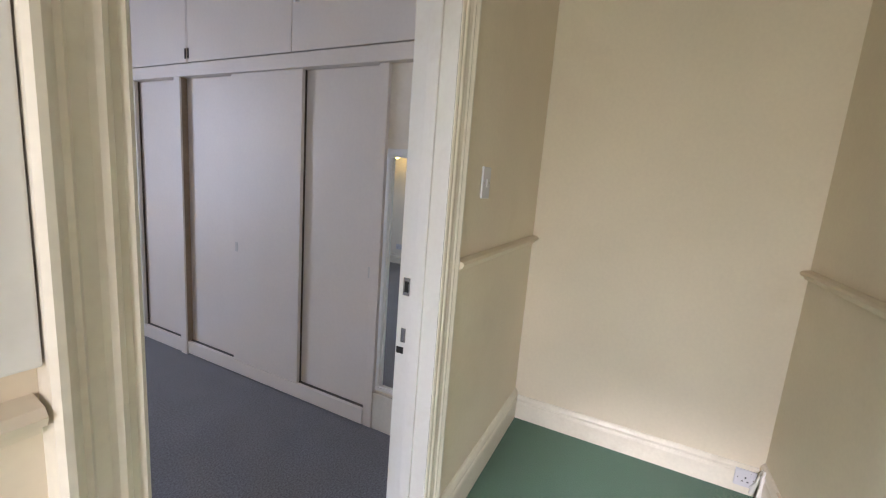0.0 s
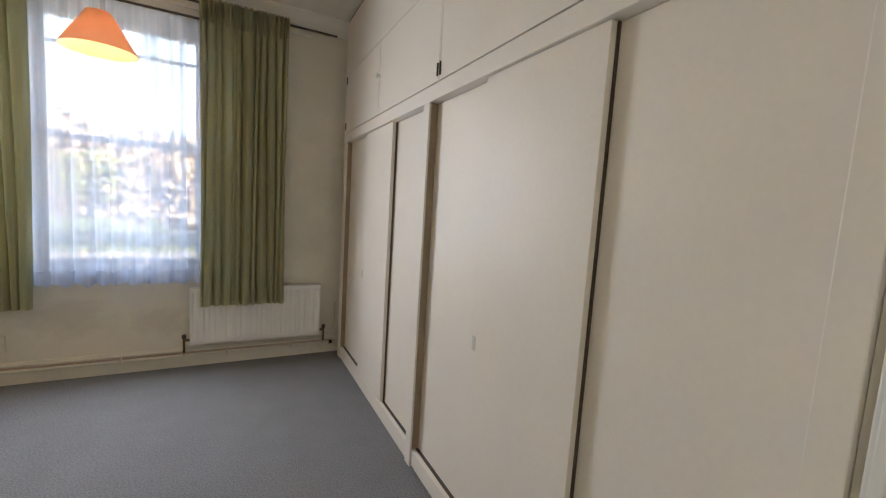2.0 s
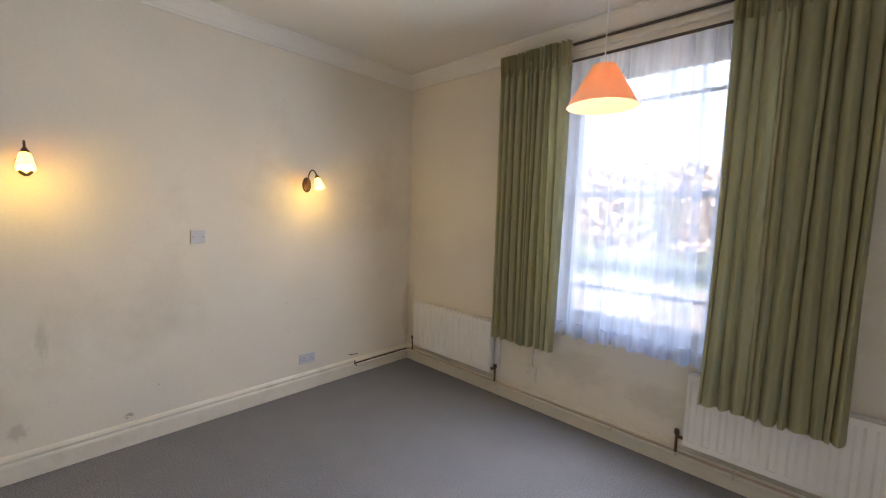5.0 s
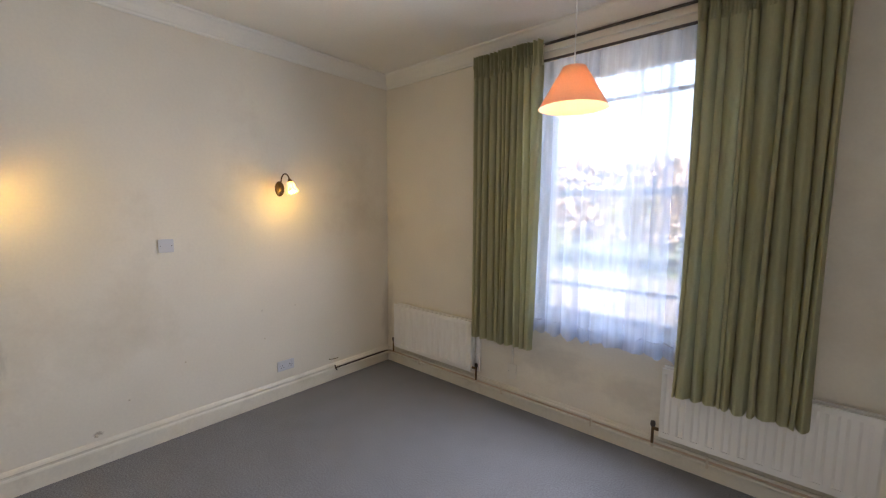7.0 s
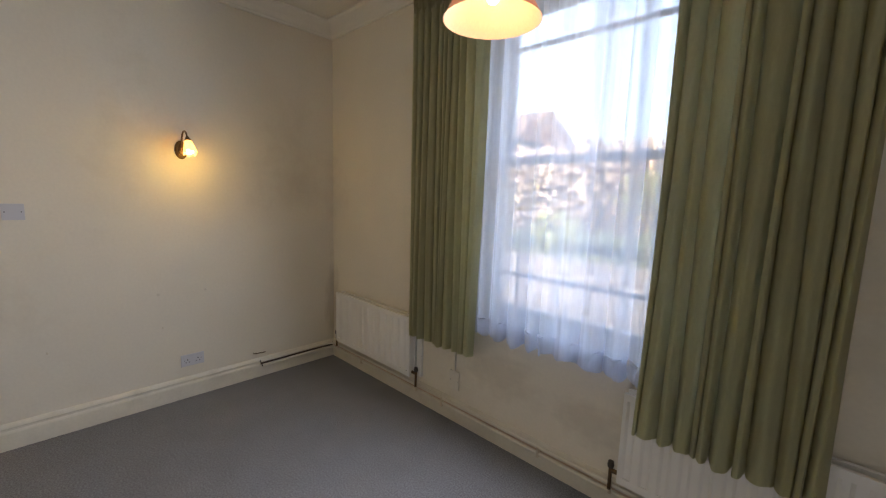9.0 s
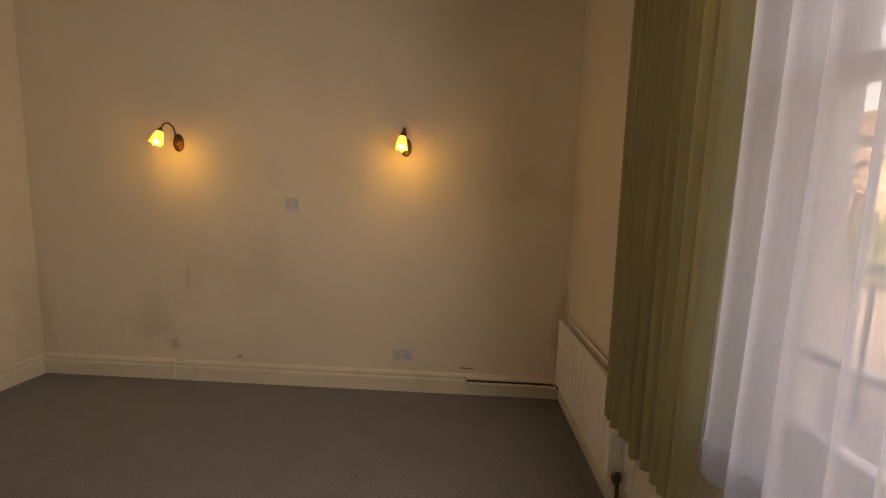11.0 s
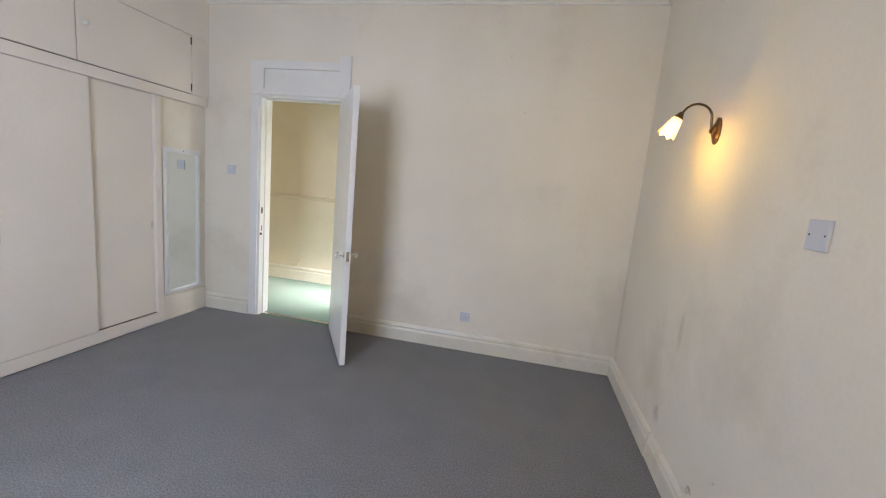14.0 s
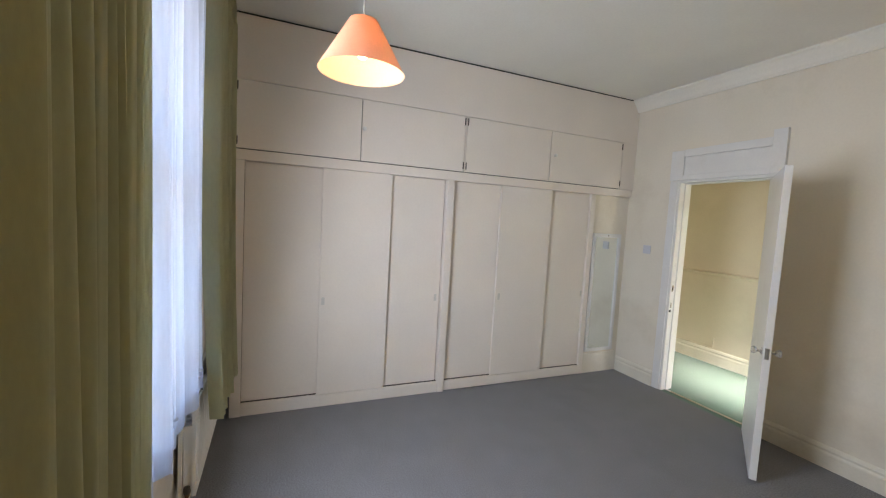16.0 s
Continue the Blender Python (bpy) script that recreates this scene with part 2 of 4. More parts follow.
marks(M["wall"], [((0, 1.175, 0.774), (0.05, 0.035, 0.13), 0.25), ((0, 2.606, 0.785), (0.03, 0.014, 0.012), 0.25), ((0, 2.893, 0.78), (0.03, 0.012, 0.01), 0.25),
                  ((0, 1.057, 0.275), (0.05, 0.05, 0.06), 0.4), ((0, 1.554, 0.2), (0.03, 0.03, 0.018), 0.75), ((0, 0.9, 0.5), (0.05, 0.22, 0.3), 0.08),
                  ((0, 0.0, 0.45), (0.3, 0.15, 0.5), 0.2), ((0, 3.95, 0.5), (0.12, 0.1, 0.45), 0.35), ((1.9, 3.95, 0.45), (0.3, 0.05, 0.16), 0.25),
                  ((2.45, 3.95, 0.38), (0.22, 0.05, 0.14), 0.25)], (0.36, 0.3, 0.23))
marks(M["hall"], [((2.765, -1.37, 2.061), (0.02, 0.03, 0.02), 0.7)], (0.36, 0.28, 0.18))
mm = bpy.data.materials.new("mirror_glass")
mm.use_nodes = True
mb = mm.node_tree.nodes["Principled BSDF"]
mb.inputs["Base Color"].default_value = (0.86, 0.9, 0.88, 1)
mb.inputs["Metallic"].default_value, mb.inputs["Roughness"].default_value = 1.0, 0.0
M["mirror"] = mm
kn = bpy.data.materials.new("glass_knob")
kn.use_nodes = True
kb = kn.node_tree.nodes["Principled BSDF"]
kb.inputs["Base Color"].default_value = (0.93, 0.95, 0.96, 1)
kb.inputs["Transmission Weight"].default_value, kb.inputs["Roughness"].default_value, kb.inputs["IOR"].default_value = 0.85, 0.04, 1.5
M["crystal"] = kn


# ---- mesh helpers ----
def box(bm, x0, x1, y0, y1, z0, z1, bevel=0.0):
    v = [bm.verts.new((x, y, z)) for z in (z0, z1) for y in (y0, y1) for x in (x0, x1)]
    faces = [bm.faces.new([v[i] for i in f]) for f in ((0, 2, 3, 1), (4, 5, 7, 6), (0, 1, 5, 4), (2, 6, 7, 3), (0, 4, 6, 2), (1, 3, 7, 5))]
    if bevel > 0:
        edges = {e for f in faces for e in f.edges}
        bmesh.ops.bevel(bm, geom=list(edges), offset=bevel, segments=2, affect="EDGES", profile=0.6)


def prism(bm, outline, a, b, place):
    """Extrudes a closed outline of (u, v) between a and b; place(u, v, w) gives the world place."""
    rings = [[bm.verts.new(place(u, v, w)) for u, v in outline] for w in (a, b)]
    n = len(outline)
    for i in range(n):
        bm.faces.new((rings[0][i], rings[0][(i + 1) % n], rings[1][(i + 1) % n], rings[1][i]))
    bm.faces.new(rings[0][::-1])
    bm.faces.new(rings[1])


def lathe(bm, profile, m=None, steps=24, squash=1.0):
    """Turns a profile of (radius, height) round z, closed at radius 0."""
    m = m or Matrix()
    rings = []
    for r, z in profile:
        if r < 1e-6:
            rings.append([bm.verts.new(m @ Vector((0, 0, z)))])
        else:
            rings.append([bm.verts.new(m @ Vector((r * math.cos(2 * math.pi * i / steps), squash * r * math.sin(2 * math.pi * i / steps), z))) for i in range(steps)])
    for lo, hi in zip(rings, rings[1:]):
        for i in range(steps):
            j = (i + 1) % steps
            if len(lo) == 1 and len(hi) == 1:
                continue
            if len(lo) == 1:
                bm.faces.new((lo[0], hi[j], hi[i]))
            elif len(hi) == 1:
                bm.faces.new((lo[i], lo[j], hi[0]))
            else:
                bm.faces.new((lo[i], lo[j], hi[j], hi[i]))


def tube(bm, points, radius, steps=10):
    """A round rod along points."""
    pts = [Vector(p) for p in points]
    rings, side = [], None
    for i, p in enumerate(pts):
        d = (pts[min(i + 1, len(pts) - 1)] - pts[max(i - 1, 0)]).normalized()
        if side is None:
            side = d.orthogonal().normalized()
        side = (side - d * side.dot(d)).normalized()
        other = d.cross(side)
        rings.append([bm.verts.new(p + radius * (math.cos(2 * math.pi * k / steps) * side + math.sin(2 * math.pi * k / steps) * other)) for k in range(steps)])
    for a, b in zip(rings, rings[1:]):
        for k in range(steps):
            bm.faces.new((a[k], a[(k + 1) % steps], b[(k + 1) % steps], b[k]))
    bm.faces.new(rings[0][::-1])
    bm.faces.new(rings[-1])


def mesh(name, bm, mat, smooth=False):
    bmesh.ops.recalc_face_normals(bm, faces=bm.faces[:])
    me = bpy.data.meshes.new(name)
    bm.to_mesh(me)
    bm.free()
    me.materials.append(mat)
    if smooth:
        me.polygons.foreach_set("use_smooth", [True] * len(me.polygons))
        me.set_sharp_from_angle(angle=radians(35))
    return me


def part(name, bm, mat, parent, label="", smooth=False):
    ob = new(name, mesh(name, bm, mat, smooth))
    ob.parent = parent
    if parent.type == "MESH" or parent.matrix_basis != Matrix():
        ob.matrix_parent_inverse = Matrix()
    if label:
        ob["label"] = label
    return ob


def thing(name, label, category, place=(0, 0, 0), turn=0.0, group=""):
    ob = new(name)
    ob.empty_display_size = 0.1
    ob.matrix_basis = pose(*place, 0, 0, turn)
    return tagged(ob, label, category, group)


def solid(name, bm, mat, label, category, group="", smooth=False):
    return tagged(new(name, mesh(name, bm, mat, smooth)), label, category, group)


def structure(name, bm, mat, label, category, smooth=False):
    return tagged(new(name, mesh(name, bm, mat, smooth)), label, category, kind="structure")


def boxes(*rows, bevel=0.0):
    bm = bmesh.new()
    for r in rows:
        box(bm, *r, bevel=bevel)
    return bm


# ---- the room: x 0 to 4.4, y 0 to 3.95, ceiling at 2.92 ----
W, L, H = 4.40, 3.95, 2.92
WX0, WX1, WZ0, WZ1 = 1.60, 2.84, 0.74, 2.66      # window opening
DX0, DX1, DH = 2.42, 3.25, 2.03                   # door opening
T = 0.15                                          # wall between room and hall
HY = -1.37                                        # far wall of the hall

structure("floor", boxes((0, W, 0, L, -0.12, 0)), M["carpet"], "grey-blue fitted carpet over the room floor", "floor")
structure("floor_hall", boxes((HX, W, HY, -0.0, -0.12, -0.002)), M["green_carpet"], "worn green fitted carpet of the hall", "floor")
structure("ceiling", boxes((-0.15, W + 0.15, -T, L + 0.3, H, H + 0.15)), M["ceiling"], "off-white painted plaster ceiling", "ceiling")
structure("ceiling_hall", boxes((HX - 0.15, W + 0.15, HY - 0.15, -T, H, H + 0.15)), M["ceiling"], "off-white painted ceiling of the hall", "ceiling")
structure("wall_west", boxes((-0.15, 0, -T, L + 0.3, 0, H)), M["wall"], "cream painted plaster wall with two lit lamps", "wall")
structure("wall_north", boxes((0, WX0, L, L + 0.3, -0.3, H), (WX1, W, L, L + 0.3, -0.3, H), (WX0, WX1, L, L + 0.3, -0.3, WZ0), (WX0, WX1, L, L + 0.3, WZ1, H)),
          M["wall"], "cream painted wall with a large window opening", "wall")
structure("wall_east", boxes((W, W + 0.15, HY - 0.15, L + 0.3, -0.1, H)), M["hall"], "yellow-cream wall that closes the hall and the closets", "wall")
structure("wall_south", boxes((0, DX0 - 0.03, -T + 0.004, 0, 0, H), (DX1 + 0.03, W, -T + 0.004, 0, 0, H), (DX0 - 0.03, DX1 + 0.03, -T + 0.004, 0, DH + 0.03, H)),
          M["wall"], "cream painted wall with a doorway to the hall", "wall")
structure("wall_hall_inner", boxes((HX, DX0 - 0.03, -T, -T + 0.004, 0, H), (DX1 + 0.03, W, -T, -T + 0.004, 0, H), (DX0 - 0.03, DX1 + 0.03, -T, -T + 0.004, DH + 0.03, H),
          ), M["hall"], "yellow-cream hall face of the door wall", "wall")
structure("wall_hall_outer", boxes((HX, W, HY - 0.15, HY, -0.1, H)), M["hall"], "yellow-cream painted far wall of the hall", "wall")
# out of view; the opening is added to let daylight into the hall
structure("wall_hall_end", boxes((HX - 0.15, HX, HY - 0.15, -1.19, -0.1, H), (HX - 0.15, HX, -0.36, -T, -0.1, H), (HX - 0.15, HX, -1.19, -0.36, 2.03, H)),
          M["hall"], "yellow-cream unseen end wall of the hall with an added open entrance", "wall")
structure("threshold", boxes((DX0, DX1, -0.085, -0.055, -0.001, 0.006), bevel=0.002), M["chrome"], "thin metal carpet strip in the doorway", "threshold")

# coved cornice on three walls
COVE = [(0.0, 2.80), (0.018, 2.80), (0.024, 2.812), (0.032, 2.818), (0.05, 2.85), (0.085, 2.895), (0.1, 2.905), (0.1, 2.919), (0.0, 2.919)]
for name, a, b, place in (("cornice_west", 0.0, L, lambda u, v, w: (u, w, v)), ("cornice_south", 0.0, 3.80, lambda u, v, w: (w, u, v)),
                          ("cornice_north", 0.0, 3.82, lambda u, v, w: (w, L - u, v))):
    bm = bmesh.new()
    prism(bm, COVE, a, b, place)
    structure(name, bm, M["ceiling"], "plain coved plaster cornice, painted off-white", "cornice")

# moulded skirting boards
SKIRT = [(0, 0), (0.02, 0), (0.02, 0.098), (0.017, 0.108), (0.013, 0.113), (0.013, 0.124), (0.017, 0.13), (0.012, 0.143), (0.006, 0.152), (0, 0.155)]
for name, a, b, place in (("baseboard_west", 0.0, L, lambda u, v, w: (u, w, v)), ("baseboard_south", 0.0, 2.40, lambda u, v, w: (w, u, v)),
                          ("baseboard_south_closet", 3.35, 3.84, lambda u, v, w: (w, u, v)), ("baseboard_north", 0.0, 3.95, lambda u, v, w: (w, L - u, v))):
    bm = bmesh.new()
    prism(bm, SKIRT, a, b, place)
    structure(name, bm, M["trim"], "cream gloss-painted moulded skirting board", "skirting")
HSK = [(u, v * 1.15) for u, v in SKIRT]
for name, a, b, place in (("baseboard_hall_outer", HX, W, lambda u, v, w: (w, HY + u, v)), ("baseboard_hall_inner", 3.356, W, lambda u, v, w: (w, -T - u, v)),
                          ("baseboard_hall_inner_west", HX, 2.315, lambda u, v, w: (w, -T - u, v)), ("baseboard_hall_end", HY + 0.02, -T - 0.02, lambda u, v, w: (W - u, w, v * 0.8))):
    bm = bmesh.new()
    prism(bm, HSK, a, b, place)
    structure(name, bm, M["trim"], "cream gloss-painted hall skirting board", "skirting")
DADO = [(0, 1.065), (0.012, 1.068), (0.018, 1.078), (0.03, 1.084), (0.035, 1.095), (0.028, 1.104), (0.012, 1.108), (0, 1.11)]
for name, a, b, place in (("dado_rail_outer", HX, W, lambda u, v, w: (w, HY + u, v)), ("dado_rail_inner", 3.356, W, lambda u, v, w: (w, -T - u, v)),
                          ("dado_rail_inner_west", HX, 2.315, lambda u, v, w: (w, -T - u, v))):
    bm = bmesh.new()
    prism(bm, DADO, a, b, place)
    structure(name, bm, M["hall"], "cream painted wooden dado rail", "dado rail")


# ---- doorway and door ----
def moulded(width, deep=1.0):
    """Cross-section of a moulded architrave: u across, v proud."""
    w = width
    return [(u, v * deep) for u, v in [(0, 0), (0, 0.012), (0.006, 0.017), (0.012, 0.012), (0.02, 0.012), (0.024, 0.02), (0.03, 0.022), (0.036, 0.018), (w * 0.45, 0.016), (w * 0.62, 0.019),
            (w * 0.68, 0.027), (w * 0.74, 0.025), (w * 0.8, 0.03), (w * 0.87, 0.038), (w * 0.95, 0.038), (w, 0.03), (w, 0)]]


frame_door = thing("door_frame", "white gloss-painted door frame with a panel above the doorway", "door frame")
frame_door["kind"] = "structure"
part("lining", boxes((DX1, DX1 + 0.03, -T - 0.004, -0.003, 0, DH), bevel=0.002), M["white"], frame_door, "white painted strike-side lining")
part("lining", boxes((DX0 - 0.03, DX0, -T - 0.004, 0.004, 0, DH), bevel=0.002), M["white"], frame_door)
part("head_lining", boxes((DX0 - 0.03, DX1 + 0.03, -T - 0.004, 0.004, DH, DH + 0.03), bevel=0.002), M["white"], frame_door)
for x0, x1 in ((DX1 - 0.012, DX1), (DX0, DX0 + 0.012)):
    part("door_stop", boxes((x0, x1, -0.10, -0.06, 0, DH), bevel=0.003), M["white"], frame_door)
part("door_stop", boxes((DX0 + 0.012, DX1 - 0.012, -0.10, -0.06, DH - 0.012, DH), bevel=0.003), M["white"], frame_door)
part("architrave", boxes((3.272, 3.35, -0.002, 0.010, 0, 2.05), bevel=0.003), M["white"], frame_door)
part("architrave", boxes((2.395, 2.417, 0.004, 0.026, 0, 2.05), bevel=0.004), M["white"], frame_door)
part("panel_frame", boxes((2.398, 2.495, 0.0, 0.03, 2.052, 2.39), (3.215, 3.345, 0.0, 0.03, 2.052, 2.33), (2.495, 3.215, 0.0, 0.03, 2.052, 2.098), (2.495, 3.215, 0.0, 0.03, 2.268, 2.335), bevel=0.003),
     M["white"], frame_door)
part("panel", boxes((2.497, 3.213, 0.0, 0.018, 2.1, 2.266)), M["white"], frame_door)
for x0, sign in ((DX1 + 0.005, 1), (DX0 - 0.005, -1)):
    bm = bmesh.new()
    prism(bm, moulded(0.1, 0.55) if sign > 0 else moulded(0.095), 0, DH + 0.02, lambda u, v, w, x0=x0, sign=sign: (x0 + sign * u, -T - v, w))
    part("hall_architrave", bm, M["trim"], frame_door, "deep moulded cream hall architrave")
bm = bmesh.new()
prism(bm, moulded(0.1, 0.55), DX0 - 0.1, DX1 + 0.105, lambda u, v, w: (w, -T - v, DH + 0.021 + u))
part("hall_architrave", bm, M["trim"], frame_door)
strike = part("strike_plate", boxes((DX1 - 0.0015, DX1 + 0.001, -0.045, -0.02, 0.985, 1.045)), M["chrome"], frame_door, "worn metal strike plate")
part("strike_hole", boxes((DX1 - 0.0025, DX1 - 0.001, -0.04, -0.026, 0.997, 1.033)), M["dark"], strike)
latch = part("latch_plate", boxes((DX1 - 0.0015, DX1 + 0.001, -0.04, -0.022, 0.822, 0.872)), M["chrome"], frame_door, "worn lower latch plate")
part("latch_hole", boxes((DX1 - 0.0025, DX1 - 0.001, -0.035, -0.008, 0.782, 0.805)), M["dark"], latch)

LEAF = 0.777
turn = math.degrees(math.atan2(0.65, -0.425))
door = thing("door_1", "white painted flush door standing open into the room", "door", (2.4265, 0.053, 0.0), turn)
part("leaf", boxes((0, LEAF, -0.04, 0.0, 0.022, 2.0), bevel=0.003), M["white"], door)
for side in (1, -1):
    y = 0.0 if side > 0 else -0.04
    bm = bmesh.new()
    lathe(bm, [(0, 0), (0.024, 0), (0.024, 0.004), (0.014, 0.007), (0.009, 0.012), (0.009, 0.03), (0, 0.03)], pose(LEAF - 0.065, y, 0.84, -90 * side, 0, 0))
    rose = part("rose", bm, M["chrome"], door, "chrome knob rose", smooth=True)
    bm = bmesh.new()
    lathe(bm, [(0, 0.024), (0.011, 0.024), (0.019, 0.031), (0.024, 0.04), (0.024, 0.049), (0.017, 0.057), (0, 0.06)], pose(LEAF - 0.065, y, 0.84, -90 * side, 0, 0), 10)
    part("knob", bm, M["crystal"], door, "faceted clear glass door knob", smooth=False)
part("latch_face", boxes((LEAF - 0.001, LEAF + 0.002, -0.032, -0.01, 0.805, 0.875)), M["chrome"], door, "metal latch face plate")
for z in (0.2, 1.75):
    bm = bmesh.new()
    tube(bm, [(0.0, 0.006, z), (0.0, 0.006, z + 0.09)], 0.006)
    part("hinge", bm, M["chrome"], door, smooth=True)

# ---- window ----
window = tagged(new("window_1"), "tall white-painted sash window with margin bars", "window", kind="structure")
part("window_frame", boxes((WX0, WX0 + 0.12, 4.05, 4.20, WZ0, WZ1), (WX1 - 0.12, WX1, 4.05, 4.20, WZ0, WZ1), (WX0 + 0.12, WX1 - 0.12, 4.05, 4.20, WZ1 - 0.05, WZ1),
     (WX0 + 0.12, WX1 - 0.12, 4.06, 4.20, WZ0, WZ0 + 0.03), bevel=0.003), M["white"], window)
part("window_sill", boxes((WX0 + 0.002, WX1 - 0.002, L + 0.002, 4.06, WZ0 - 0.02, WZ0 + 0.012), bevel=0.003), M["white"], window)


def sash(name, y, z0, z1, bar, bottom, top):
    x0, x1 = WX0 + 0.122, WX1 - 0.122
    s = part(name, boxes((x0, x0 + 0.05, y, y + 0.045, z0, z1), (x1 - 0.05, x1, y, y + 0.045, z0, z1), (x0 + 0.05, x1 - 0.05, y, y + 0.045, z0, z0 + bottom),
                         (x0 + 0.05, x1 - 0.05, y, y + 0.045, z1 - top, z1), bevel=0.004), M["white"], window, "white painted sliding sash")
    part("glazing_bar", boxes((x0 + 0.05, x1 - 0.05, y + 0.006, y + 0.038, bar - 0.012, bar + 0.012), bevel=0.004), M["white"], s)
    for a, b in ((z0 + bottom, bar - 0.012), (bar + 0.012, z1 - top)):
        p = part("pane", boxes((x0 + 0.05, x1 - 0.05, y + 0.02, y + 0.024, a, b)), M["pane"], s)
        p.visible_shadow = False
    return s


sash("lower_sash", 4.075, 0.772, 1.76, 1.05, 0.085, 0.045)
sash("upper_sash", 4.125, 1.72, 2.608, 2.39, 0.045, 0.05)

# ---- curtains ----
batten = thing("curtain_track", "brown curtain track on a white batten above the window", "curtain track")
part("batten", boxes((1.17, 3.5, 3.915, 3.95, 2.746, 2.788), bevel=0.003), M["trim"], batten, "white painted wooden batten")
part("track", boxes((1.15, 3.72, 3.892, 3.915, 2.788, 2.799), bevel=0.003), M["rail"], batten)
part("voile_rod", boxes((WX0 + 0.02, WX1 - 0.02, 3.862, 3.876, 2.656, 2.672), bevel=0.003), M["rail"], batten, "thin dark rod for the voile")


def hanging(x0, x1, y, z0, z1, depth, folds, seed, flare=0.0, pinch=0.0, columns=None, thick=0.0, hem=0.012, flat=True, lean=0.0):
    """A cloth that hangs in uneven folds; pinch gathers the heading, flare opens the hem."""
    rnd = random.Random(seed)
    cols = columns or folds * 12
    rows = 26
    knots = [rnd.uniform(0.45, 1.7) for _ in range(folds)]
    total = sum(knots)
    amps = [rnd.uniform(0.6, 1.25) for _ in range(folds)]
    bm = bmesh.new()
    grid = []
    for r in range(rows + 1):
        f = r / rows
        z = z1 + (z0 - z1) * f
        line = []
        for c in range(cols + 1):
            s = c / cols
            acc, k = 0.0, 0
            while k < folds - 1 and s * total > acc + knots[k]:
                acc += knots[k]
                k += 1
            ph = (s * total - acc) / knots[k]
            kk = k + ph
            w = math.cos(2 * math.pi * ph)
            ridge = abs(math.sin(math.pi * ph)) ** (0.8 + 0.2 * math.sin(1.7 * kk + 2.0 * f))
            wave = w if flat else 1.7 * ridge - 0.85 + 0.1 * math.cos(4 * math.pi * ph + 2.0 * kk + 1.6 * f) * min(1, 2 * f)
            near = min(1.0, f / 0.07)
            calm = min(1.0, 7 * s + 0.2, 7 * (1 - s) + 0.2) if flat else 1.0
            size = amps[k] * (1 - ph) + amps[min(k + 1, folds - 1)] * ph
            amp = calm * depth * size * (0.35 + 0.65 * near) * (1 + 0.2 * math.sin(3.1 * f + kk * 1.7))
            if pinch > 0 and f < 0.07:
                wave = 0.5 * wave + 0.5 * math.cos(6 * math.pi * ph)
                amp += pinch * (1 - near)
            drift = 0.012 * math.sin(2.3 * f + 1.3 * kk) * f
            spread = (s - 0.5) * (x1 - x0) * (1 + flare * f)
            x = (x0 + x1) / 2 + spread + drift + (0.35 * amp * math.sin(2 * math.pi * ph + 0.6) if flat else -0.005 * math.sin(2 * math.pi * ph) + 0.008 * math.sin(2 * f + 1.9 * kk))
            zz = z + (hem * math.cos(2 * math.pi * ph + k) * f if r == rows else 0)
            line.append(bm.verts.new((x, y - amp * wave - lean * max(0.0, (f - 0.45) / 0.55) ** 1.5, zz)))
        grid.append(line)
    for a, b in zip(grid, grid[1:]):
        for c in range(cols):
            bm.faces.new((a[c], a[c + 1], b[c + 1], b[c]))
    if thick:
        bmesh.ops.solidify(bm, geom=bm.faces[:], thickness=thick)
    return bm


for x0, x1, z0, seed, y in ((1.185, 1.775, 0.545, 3, 3.842), (2.712, 3.335, 0.525, 8, 3.83)):
    c = thing("curtain", "sage green curtain with pinch pleats, drawn to one side", "curtain", group="window curtains")
    part("drape", hanging(x0, x1, y, z0, 2.806, 0.042 if x0 < 2 else 0.048, 11 if x0 < 2 else 12, seed, flare=-0.03 if x0 < 2 else 0.02, pinch=0.03, columns=26 * 12, thick=0.0025, hem=0.003, flat=False, lean=0.0 if x0 < 2 else 0.045), M["curtain"], c, smooth=True)
    bm = bmesh.new()
    box(bm, x0, x1, y + 0.026, y + 0.03, 2.70, 2.78)
    part("heading_tape", bm, M["trim"], c)
    for i in range(9):
        bm = bmesh.new()
        xx = x0 + (x1 - x0) * (i + 0.5) / 9
        tube(bm, [(xx, y + 0.029, 2.76), (xx, y + 0.03, 2.80), (xx, 3.895, 2.797)], 0.003, 6)
        part("hook", bm, M["rail"], c)
voile = thing("voile_curtain", "sheer white voile curtain across the window", "curtain")
part("voile", hanging(1.72, 2.80, 3.885, 0.70, 2.657, 0.036, 11, 21, columns=11 * 20, hem=0.016, lean=0.008), M["lining"], voile, smooth=True)
part("hem", hanging(1.72, 2.80, 3.8775, 0.70, 0.80, 0.036, 11, 21, columns=11 * 20, hem=0.016), M["lining"], voile, smooth=True)


